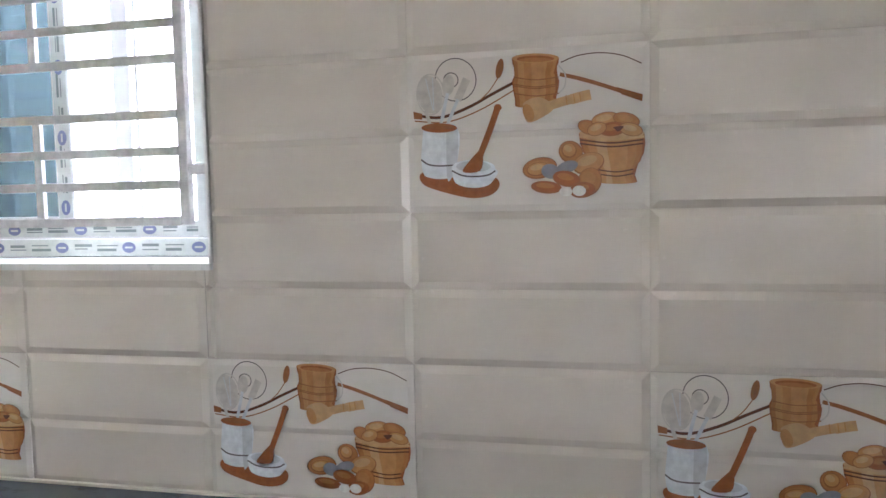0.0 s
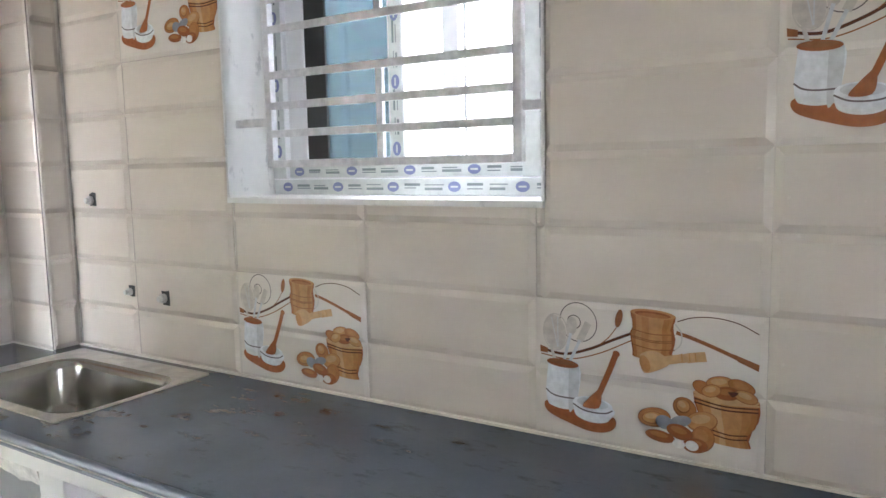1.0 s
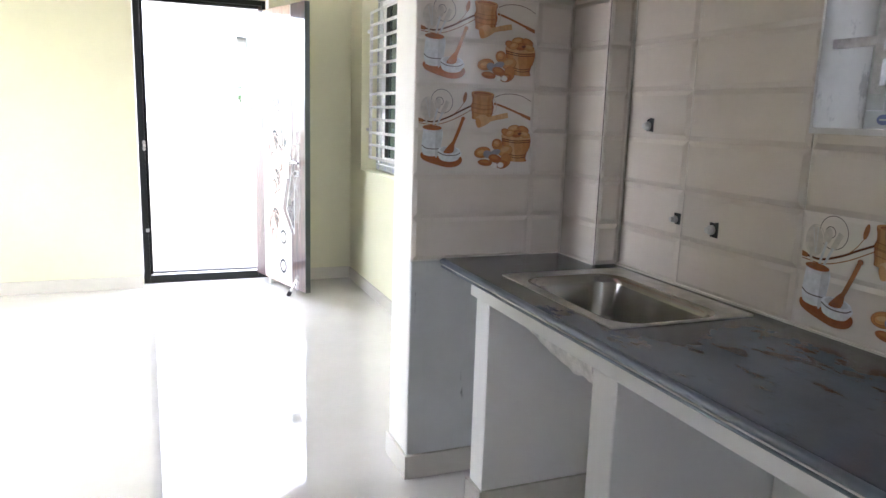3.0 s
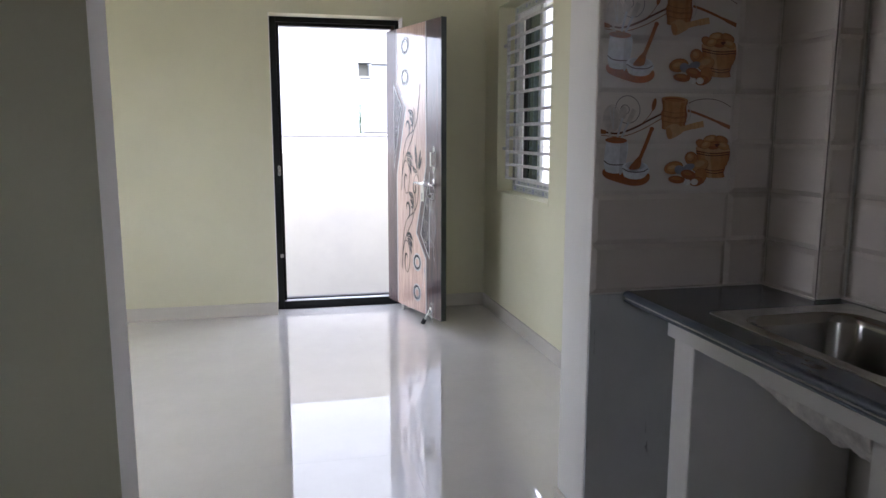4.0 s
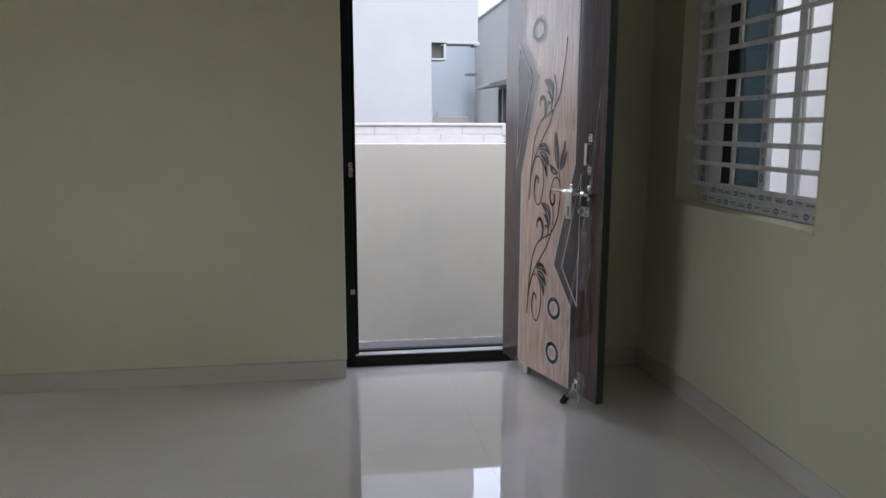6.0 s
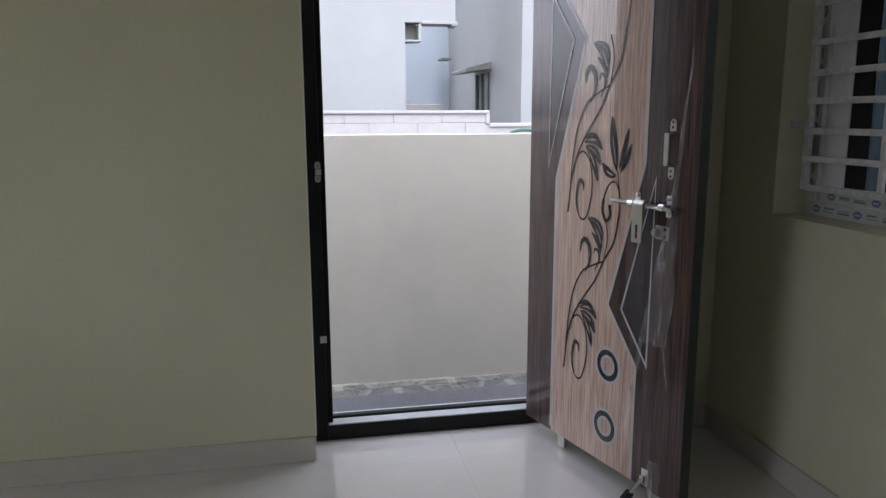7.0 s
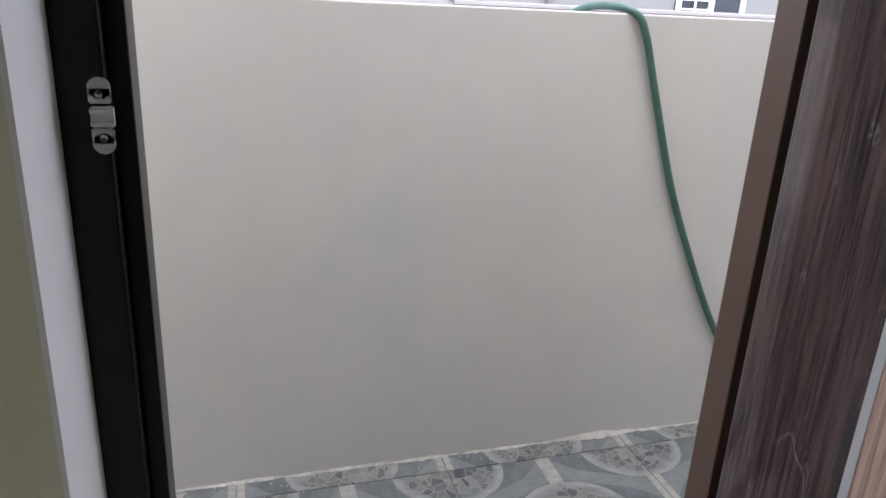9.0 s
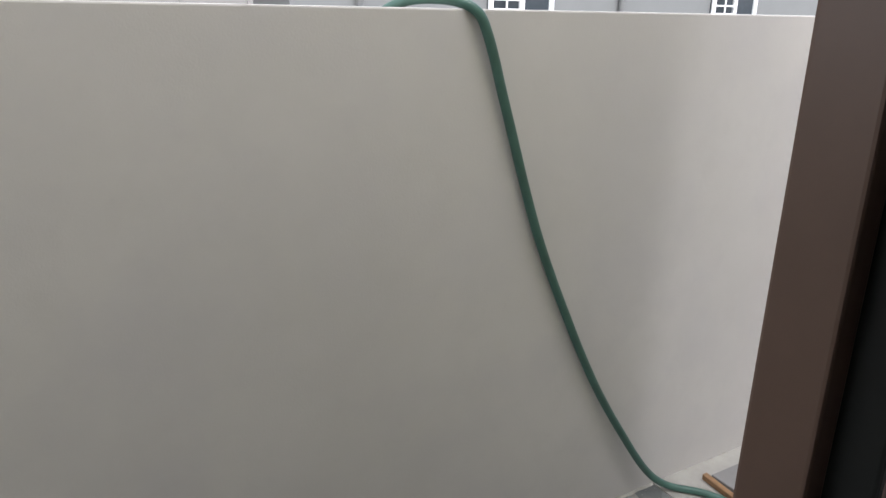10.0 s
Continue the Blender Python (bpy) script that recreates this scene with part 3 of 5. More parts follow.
for z, tall in ((1.035, True), (0.406, False)):
    bm = bmesh.new()
    xf, yc = -6.0795, -1.580
    if tall:
        for dz in (0.020, -0.020):
            quad_box(bm, xf, xf + 0.003, yc - 0.0105, yc + 0.0105, z + dz - 0.008, z + dz + 0.008)
        quad_box(bm, xf, xf + 0.010, yc - 0.009, yc + 0.012, z - 0.010, z + 0.010)
        bmesh.ops.bevel(bm, geom=list(bm.edges), offset=0.0014, segments=2, affect="EDGES")
        for dz in (0.027, -0.027):
            rod(bm, (xf, yc, z + dz), (xf + 0.003, yc, z + dz), 0.0105, 18)
        for dz in (0.006, -0.006):
            rod(bm, (xf + 0.0095, yc - 0.009, z + dz), (xf + 0.0095, yc + 0.012, z + dz), 0.0028, 8)
        for dz in (0.021, -0.021):
            rod(bm, (xf + 0.002, yc, z + dz), (xf + 0.0045, yc, z + dz), 0.0035)
    else:
        quad_box(bm, xf, xf + 0.003, yc - 0.012, yc + 0.012, z - 0.013, z + 0.013)
        quad_box(bm, xf + 0.003, xf + 0.007, yc - 0.008, yc + 0.008, z - 0.008, z + 0.003)
    plate = wpart("strike_plate", bm, MAT_ZINC, jl, "zinc strike plate screwed to the jamb")
    if tall:
        for dz in (0.0235, -0.0235):
            bm = bmesh.new()
            rod(bm, (xf + 0.0040, yc, z + dz), (xf + 0.0052, yc, z + dz), 0.0026, 10)
            part("screw", bm, MAT_SLOT, plate, "dark screw head")

solid("door_reveal", boxes((-6.0795, LX0 + 0.002, DOOR[0] - 0.001, DOOR[0] + 0.004, 0.093, DOOR[2]), (-6.0795, LX0 + 0.002, DOOR[1] - 0.004, DOOR[1] + 0.001, 0.093, DOOR[2])), MAT_WHITE, "white painted plaster lining of the door opening", "door reveal")
# leaf, built in its own plane: x from the hinge, y off the face towards the room side, z up
LEAF_Z0, LEAF_Z1 = 0.058, 2.035
leaf = new("door_leaf", mesh_of(boxes((0.020, 0.832, 0.0, 0.034, LEAF_Z0, LEAF_Z1), bevel=0.002, seg=1), "door_leaf", MAT_DARK_WOOD))
leaf.parent = door
leaf.matrix_parent_inverse = Matrix.Translation(door.location).inverted()
leaf.location, leaf.rotation_euler = (-6.066, -0.797, -0.003), (0, 0, radians(17))
tagged(leaf, "walnut and oak laminate leaf with vine print, film-wrapped")
CX, CZ = 0.4075, 1.0535


def lp(name, bm, mat, label="", smooth=False):
    return part(name, bm, mat, leaf, label, smooth)


def poly(bm, pts, y):
    """A flat sheet on the leaf's face at the height y off it."""
    f = bm.faces.new([bm.verts.new((x, y, z)) for x, z in pts])
    bmesh.ops.triangulate(bm, faces=[f])


def line(bm, pts, w, y, closed=False, taper=False):
    pts = [Vector((x, z)) for x, z in pts]
    n = len(pts)
    rows = []
    for i, p in enumerate(pts):
        a = pts[i - 1] if (i or closed) else p
        b = pts[(i + 1) % n] if (i < n - 1 or closed) else p
        d1, d2 = (p - a), (b - p)
        d1, d2 = (d1 if d1.length else d2).normalized(), (d2 if d2.length else d1).normalized()
        t = d1 + d2
        t = (t if t.length > 1e-6 else d1).normalized()
        nrm = Vector((-t.y, t.x))
        k = w / 2 / max(0.35, abs(nrm.dot(Vector((-d1.y, d1.x)))))
        if taper:
            k *= max(0.10, math.sin(math.pi * (0.04 + 0.92 * i / (n - 1))) ** 0.8)
        rows.append((bm.verts.new((p.x + nrm.x * k, y, p.y + nrm.y * k)), bm.verts.new((p.x - nrm.x * k, y, p.y - nrm.y * k))))
    for i in range(n if closed else n - 1):
        a, b = rows[i], rows[(i + 1) % n]
        bm.faces.new((a[0], a[1], b[1], b[0]))


def flip(pts):
    """Turn a drawing half round about the leaf's middle."""
    return [(2 * CX - x, 2 * CZ - z) for x, z in pts]


def curve2(pts, n=7):
    return [(p.x, p.z) for p in smooth_line([(x, 0, z) for x, z in pts], n)]


RIGHT = [(0.624, LEAF_Z0 + 0.003), (0.624, 0.448), (0.482, 0.620), (0.628, 1.092), (0.628, LEAF_Z1 - 0.003)]
LEFT = flip(RIGHT)[::-1]
LEFT = [(x, min(max(z, LEAF_Z0 + 0.003), LEAF_Z1 - 0.003)) for x, z in LEFT]
bm = bmesh.new()
def edge_at(pts, z):
    for (xa, za), (xb, zb) in zip(pts, pts[1:]):
        if za <= z <= zb:
            return xa + (xb - xa) * (z - za) / (zb - za) if zb > za else xb
    return pts[-1][0] if z > pts[-1][1] else pts[0][0]


levels = sorted({round(z, 5) for _, z in LEFT + RIGHT})
pairs = [(bm.verts.new((edge_at(LEFT, z), -0.0012, z)), bm.verts.new((edge_at(RIGHT, z), -0.0012, z))) for z in levels]
for a, b in zip(pairs, pairs[1:]):
    bm.faces.new((a[0], a[1], b[1], b[0]))
lp("oak_panel", bm, MAT_OAK, "pale oak grained panel")
bm = bmesh.new()
line(bm, RIGHT, 0.011, -0.0024)
line(bm, LEFT, 0.011, -0.0024)
lp("inlay_line", bm, MAT_INLAY, "pale grey inlay lines")
TRI = [(0.676, 1.048), (0.549, 0.619), (0.671, 0.464)]
for tri in (TRI, flip(TRI)):
    bm = bmesh.new()
    poly(bm, tri, -0.0012)
    lp("triangle_panel", bm, MAT_CHAR, "charcoal laminate triangle")
    bm = bmesh.new()
    line(bm, tri, 0.008, -0.0024, True)
    lp("inlay_line", bm, MAT_INLAY, "pale grey inlay outline")
for cx, cz in ((0.494, 0.411), (0.489, 0.193), (0.320, 1.694), (0.322, 1.905)):
    bm = bmesh.new()
    for r, w, y in ((0.058, 0.010, -0.0024), (0.030, 0.009, -0.0024)):
        line(bm, [(cx + r * math.cos(t), cz + r * 1.02 * math.sin(t)) for t in np.linspace(0, 2 * math.pi, 33)[:-1]], w, y, True)
    lp("ring_outline", bm, MAT_INLAY, "pale grey ring outline")
    bm = bmesh.new()
    line(bm, [(cx + 0.0435 * math.cos(t), cz + 0.0445 * math.sin(t)) for t in np.linspace(0, 2 * math.pi, 33)[:-1]], 0.019, -0.0018, True)
    lp("ring", bm, MAT_VINE, "black printed ring")


veins = bmesh.new()


def leaf_blade(bm, a, b, w, bend=0.0):
    a, b = Vector(a), Vector(b)
    d = b - a
    nrm = Vector((-d.y, d.x)).normalized()
    mid = [a + d * t + nrm * bend * math.sin(math.pi * t) for t in np.linspace(0, 1, 9)]
    line(bm, [(p.x, p.y) for p in mid], w * 1.15, -0.0030, taper=True)
    if w > 0.02:
        line(veins, [(p.x, p.y) for p in mid[1:6]], 0.0045, -0.0034, taper=True)


def motif(bm, dz):
    """One length of the vine: two stems, a curl and its leaves."""
    def up(pts):
        return [(x, z + dz) for x, z in pts]
    stem = [(0.522, 0.925), (0.503, 0.835), (0.456, 0.762), (0.418, 0.692), (0.370, 0.632), (0.312, 0.552), (0.276, 0.460), (0.259, 0.333)]
    twin = [(0.456, 0.760), (0.400, 0.737), (0.345, 0.704), (0.303, 0.632), (0.281, 0.540), (0.268, 0.430)]
    stalk = [(0.458, 0.768), (0.470, 0.845), (0.452, 0.915)]
    for pts, w in ((stem, 0.0075), (twin, 0.0065), (stalk, 0.005)):
        line(bm, up(curve2(pts)), w, -0.0030)
    c = up(curve2([(0.284, 0.478), (0.302, 0.528), (0.337, 0.546), (0.374, 0.505), (0.384, 0.415), (0.358, 0.326), (0.322, 0.326), (0.304, 0.385), (0.318, 0.446), (0.338, 0.440), (0.342, 0.415)]))
    k = len(c) * 6 // 10
    line(bm, c[:k], 0.006, -0.0030)
    line(bm, c[k - 1:], 0.013, -0.0030, taper=True)
    for pts, w in (([(0.334, 0.772), (0.340, 0.808), (0.362, 0.820), (0.383, 0.794), (0.384, 0.748), (0.364, 0.708)], 0.019), ([(0.404, 0.776), (0.411, 0.795), (0.429, 0.788), (0.432, 0.760), (0.412, 0.722)], 0.011)):
        line(bm, up(curve2(pts)), w, -0.0030, taper=True)
    blades = (((0.444, 0.800), (0.369, 0.897), 0.024, -0.016), ((0.448, 0.826), (0.378, 0.900), 0.010, -0.026), ((0.442, 0.785), (0.392, 0.848), 0.018, -0.008),
              ((0.340, 0.578), (0.430, 0.556), 0.024, 0.020), ((0.336, 0.588), (0.412, 0.590), 0.014, 0.014), ((0.346, 0.566), (0.424, 0.505), 0.026, 0.014), ((0.352, 0.560), (0.410, 0.452), 0.022, 0.010))
    for a, b, w, bend in blades:
        leaf_blade(bm, up([a])[0], up([b])[0], w, bend)


for dz in (0.0, 0.57):
    bm = bmesh.new()
    motif(bm, dz)
    if dz == 0:
        c = curve2([(0.522, 0.925), (0.521, 0.982), (0.503, 1.022), (0.474, 1.020), (0.449, 0.980), (0.441, 0.930), (0.458, 0.897), (0.479, 0.914), (0.474, 0.950)])
        k = len(c) * 5 // 9
        line(bm, c[:k], 0.006, -0.0030)
        line(bm, c[k - 1:], 0.012, -0.0030)
        line(bm, curve2([(0.521, 0.975), (0.514, 1.020), (0.508, 1.062)]), 0.004, -0.0030)
        for a, b, w, bend in (((0.502, 1.062), (0.473, 1.232), 0.030, 0.004), ((0.520, 1.058), (0.566, 1.148), 0.018, -0.004), ((0.514, 1.068), (0.552, 1.196), 0.018, -0.002), ((0.500, 1.045), (0.434, 1.082), 0.026, 0.010)):
            leaf_blade(bm, a, b, w, bend)
    else:
        line(bm, curve2([(0.545, 1.640), (0.535, 1.560), (0.522, 1.495)]), 0.006, -0.0030)
    lp("vine_print", bm, MAT_VINE, "black printed vine with curls and leaves")
lp("leaf_veins", veins, MAT_OAK, "pale oak slits in the printed leaves")
lp("edge_lipping", boxes((0.8325, 0.8355, -0.002, 0.036, LEAF_Z0, LEAF_Z1)), MAT_GREEN_EDGE, "dark green-black edge lipping")

# hardware on the leaf's face (face at y = 0, towards -y)
bm = bmesh.new()
rod(bm, (0.516, -0.030, 0.973), (0.774, -0.030, 0.968), 0.0075, 14)
rod(bm, (0.5135, -0.030, 0.973), (0.5165, -0.030, 0.973), 0.0062, 14)
aldrop = lp("bolt", bm, MAT_CHROME, "chrome sliding door bolt", True)
bm = bmesh.new()
rod(bm, (0.7745, -0.030, 0.968), (0.790, -0.030, 0.968), 0.0062, 14)
part("bolt_end", bm, MAT_RUBBER, aldrop, "black rubber tip of the bolt")
for u in (0.606, 0.735):
    bm = boxes((u - 0.011, u + 0.011, -0.0045, 0.0, 0.938, 1.004), bevel=0.003)
    rod(bm, (u - 0.010, -0.030, 0.970), (u + 0.010, -0.030, 0.970), 0.0115, 14)
    quad_box(bm, u - 0.008, u + 0.008, -0.030, -0.004, 0.962, 0.978)
    bracket = part("bolt_bracket", bm, MAT_CHROME, aldrop)
    for z in (0.946, 0.994):
        bm = bmesh.new()
        bmesh.ops.create_uvsphere(bm, u_segments=10, v_segments=6, radius=0.0065, matrix=Matrix.Translation((u, -0.0045, z)) @ Matrix.Diagonal((1, 0.7, 1, 1)))
        lp("dome_screw", bm, MAT_CHROME, "domed chrome screw head", True)
bm = boxes((0.624, 0.668, -0.044, -0.0395, 0.855, 0.968), bevel=0.002)
rod(bm, (0.626, -0.030, 0.9705), (0.666, -0.030, 0.9695), 0.0145, 16)
hasp = part("hasp_plate", bm, MAT_HASP, aldrop, "satin nickel hasp plate with a slot")
slot = bmesh.new()
rod(slot, (0.646, -0.0446, 0.905), (0.646, -0.0400, 0.905), 0.0062)
rod(slot, (0.646, -0.0446, 0.873), (0.646, -0.0400, 0.873), 0.0050)
quad_box(slot, 0.6412, 0.6508, -0.0445, -0.040, 0.873, 0.905)
part("slot", slot, MAT_SLOT, aldrop, "dark keyhole slot")
bm = boxes((0.684, 0.738, -0.004, 0.0, 0.870, 0.912), bevel=0.002)
rod(bm, (0.690, -0.014, 0.891), (0.704, -0.014, 0.891), 0.012, 14)
staple = lp("staple_plate", bm, MAT_ZINC, "zinc staple plate with a loop")
for z in (0.902, 0.880):
    bm = bmesh.new()
    rod(bm, (0.724, -0.0052, z), (0.724, -0.0035, z), 0.0055)
    part("screw_hole", bm, MAT_SLOT, staple, "dark screw hole")
pull = bmesh.new()
for z, d in ((1.207, 1), (1.069, -1)):
    ring = [(0.723, z - 0.017 * d), (0.745, z - 0.017 * d), (0.745, z + 0.008 * d), (0.739, z + 0.017 * d), (0.729, z + 0.017 * d), (0.723, z + 0.008 * d)]
    lo = [pull.verts.new((x, 0.0, q)) for x, q in ring]
    hi = [pull.verts.new((x, -0.0035, q)) for x, q in ring]
    pull.faces.new(hi)
    for k in range(6):
        pull.faces.new((lo[k], lo[(k + 1) % 6], hi[(k + 1) % 6], hi[k]))
grip = boxes((0.726, 0.742, -0.024, -0.003, 1.180, 1.1845), (0.726, 0.742, -0.024, -0.003, 1.0915, 1.096), (0.725, 0.743, -0.0275, -0.0235, 1.0915, 1.1845), bevel=0.0015)
handle = lp("pull_handle", pull, MAT_HASP, "satin nickel pull handle plates")
part("grip", grip, MAT_HASP, handle, "flat satin nickel grip")
for z in (1.216, 1.201, 1.075, 1.060):
    bm = bmesh.new()
    rod(bm, (0.734, -0.0048, z), (0.734, -0.0030, z), 0.0042, 10)
    part("screw", bm, MAT_SLOT, handle, "dark screw head")
stop = bmesh.new()
quad_box(stop, 0.678, 0.706, -0.006, 0.0, 0.070, 0.128)
quad_box(stop, 0.684, 0.700, -0.020, -0.005, 0.086, 0.110)
rod(stop, (0.692, -0.014, 0.100), (0.650, -0.034, 0.024), 0.0065)
st = lp("door_stop", stop, MAT_CHROME, "chrome flip-down door stop")
foot = bmesh.new()
rod(foot, (0.656, -0.031, 0.036), (0.640, -0.039, 0.006), 0.015, 14)
part("rubber_foot", foot, MAT_RUBBER, st, "black rubber foot")
lp("hinge_block", boxes((0.22, 0.26, 0.008, 0.028, 0.012, LEAF_Z0 + 0.001), bevel=0.002), MAT_ZINC, "small zinc bolt under the leaf")
bm = bmesh.new()
for z in (0.30, 1.05, 1.80):
    rod(bm, (0.012, 0.042, z - 0.05), (0.012, 0.042, z + 0.05), 0.008)
lp("hinges", bm, MAT_ZINC, "zinc hinge knuckles", True)


def between(stops, z):
    """Value at the height z on a line through (height, value) stops, highest first."""
    for (za, va), (zb, vb) in zip(stops, stops[1:]):
        if z >= zb:
            return va + (vb - va) * (za - z) / (za - zb)
    return stops[-1][1]


def film_strip(left, right, m=13, n=46, puff=0.02, ragged=0.03, seed=3.1):
    """A hanging strip of torn film between two edges, with long folds and a ragged foot."""
    bm = bmesh.new()
    top, foot = left[0][0], left[-1][0]
    grid = []
    for i in range(n):
        t = i / (n - 1)
        z = top + (foot - top) * t
        a, b = between(left, z), between(right, z)
        wide = min(1.0, (b - a) / 0.09)
        row = []
        for j in range(m):
            q = j / (m - 1)
            w = noise.noise(Vector((q * 2.3 * wide + 1.7, t * 3.0, seed)))
            fold = math.sin(q * 11 * wide + 2.4 * noise.noise(Vector((t * 2.5, seed, 1)))) * 0.007 * wide
            tail = max(0.0, (t - 0.80) / 0.20) ** 1.6
            drop = ragged * (0.4 + 0.6 * noise.noise(Vector((q * 4.0, seed, 9)))) * tail
            row.append(bm.verts.new((a + (b - a) * q + 0.004 * noise.noise(Vector((t * 9, q, seed))), -0.012 - puff * abs(w) - fold, z - drop)))
        grid.append(row)
    for a, b in zip(grid, grid[1:]):
        for j in range(m - 1):
            bm.faces.new((a[j], a[j + 1], b[j + 1], b[j]))
    return bm


def film_sheet():
    """Tight clear film over the whole face, slightly rippled, torn off along the bolt."""
    bm = bmesh.new()
    nu, nz = 24, 50
    grid = [[bm.verts.new((0.022 + (0.770 - 0.022) * i / nu, -0.0042 - 0.0010 * noise.noise(Vector((i * 0.5, j * 0.35, 7))) , LEAF_Z0 + 0.004 + (LEAF_Z1 - LEAF_Z0 - 0.008) * j / nz)) for i in range(nu + 1)] for j in range(nz + 1)]
    for j in range(nz):
        for i in range(nu):
            u, z = i / nu, j / nz
            if u > 0.80 and z < 0.50:
                continue
            bm.faces.new((grid[j][i], grid[j][i + 1], grid[j + 1][i + 1], grid[j + 1][i]))
    for v in [v for v in bm.verts if not v.link_faces]:
        bm.verts.remove(v)
    return bm


lp("protective_film", film_sheet(), MAT_FILM_TIGHT, "tight clear protective film with creases", True)
lp("torn_film", film_strip([(1.416, 0.803), (1.20, 0.778), (0.98, 0.750), (0.90, 0.734), (0.74, 0.692), (0.552, 0.660)],
                          [(1.416, 0.810), (1.20, 0.792), (0.98, 0.772), (0.90, 0.778), (0.74, 0.780), (0.552, 0.756)], ragged=0.012), MAT_FILM, "torn clear plastic film hanging loose", True)
lp("film_tail", film_strip([(0.552, 0.744), (0.48, 0.757), (0.425, 0.772)], [(0.552, 0.756), (0.48, 0.763), (0.425, 0.774)], 4, 14, 0.006, 0.0, 5.2), MAT_FILM, "thin tail of torn film", True)
lp("film_shred", film_strip([(0.556, 0.652), (0.43, 0.622), (0.30, 0.588), (0.245, 0.586)], [(0.556, 0.668), (0.43, 0.645), (0.30, 0.622), (0.245, 0.612)], 6, 20, 0.008, 0.03, 7.7), MAT_FILM, "shred of clear film", True)
lp("film_flap", film_strip([(0.175, 0.722), (0.09, 0.706), (0.012, 0.716)], [(0.175, 0.752), (0.09, 0.776), (0.012, 0.772)], 8, 16, 0.020, 0.012, 2.2), MAT_FILM, "loose film flap at the foot of the leaf", True)
lp("film_corner", film_strip([(0.36, 0.092), (0.20, 0.088), (0.062, 0.082)], [(0.36, 0.098), (0.20, 0.150), (0.062, 0.168)], 7, 14, 0.006, 0.01, 4.4), MAT_FILM_TIGHT, "film folded over at the lower corner", True)
lp("film_tear", film_strip([(1.035, 0.770), (1.005, 0.742), (0.985, 0.716)], [(1.035, 0.774), (1.005, 0.758), (0.985, 0.722)], 4, 8, 0.004, 0.0, 6.1), MAT_FILM, "curled tear of film by the bolt", True)


# ---------------------------------------------------------------- windows with grilles
def printed_tape(bm_tape, bm_ink, bm_grey, x0, x1, y, z0, z1, along="x", step=0.15, seed=0):
    """A printed tape on a frame member: blue ovals and unreadable bars."""
    rnd = random.Random(seed)
    h = (z1 - z0) if along == "x" else (x1 - x0)
    length = (x1 - x0) if along == "x" else (z1 - z0)
    quad_box(bm_tape, x0 + 0.002, x1 - 0.002, y - 0.0012, y - 0.0004, z0 + 0.002, z1 - 0.002)

    def spot(a, b):
        return (x0 + a, z0 + b) if along == "x" else (x0 + b, z0 + a)

    a = 0.03 + rnd.random() * 0.05
    while a < length - 0.03:
        ring = [spot(a + 0.0185 * math.cos(t), h / 2 + min(0.0130, h * 0.34) * math.sin(t)) for t in np.linspace(0, 2 * math.pi, 15)[:-1]]
        bm_ink.faces.new([bm_ink.verts.new((x, y - 0.0022, z)) for x, z in ring])
        p, q = spot(a - 0.010, h / 2 - 0.0022), spot(a + 0.010, h / 2 + 0.0022)
        quad_box(bm_tape, min(p[0], q[0]), max(p[0], q[0]), y - 0.0032, y - 0.0026, min(p[1], q[1]), max(p[1], q[1]))
        for k, (s, w) in enumerate(((0.036, 0.050), (0.098, 0.058))):
            for r in range(2):
                b = h * (0.40 + 0.2 * r) + (rnd.random() - 0.5) * 0.003
                th = 0.0065 if (k + r) % 2 else 0.0028
                if a + s + w < length:
                    p, q = spot(a + s, b - th / 2), spot(a + s + w * (0.7 + 0.3 * rnd.random()), b + th / 2)
                    bm_grey.faces.new([bm_grey.verts.new((x, y - 0.0022, z)) for x, z in ((p[0], p[1]), (q[0], p[1]), (q[0], q[1]), (p[0], q[1]))])
        a += step


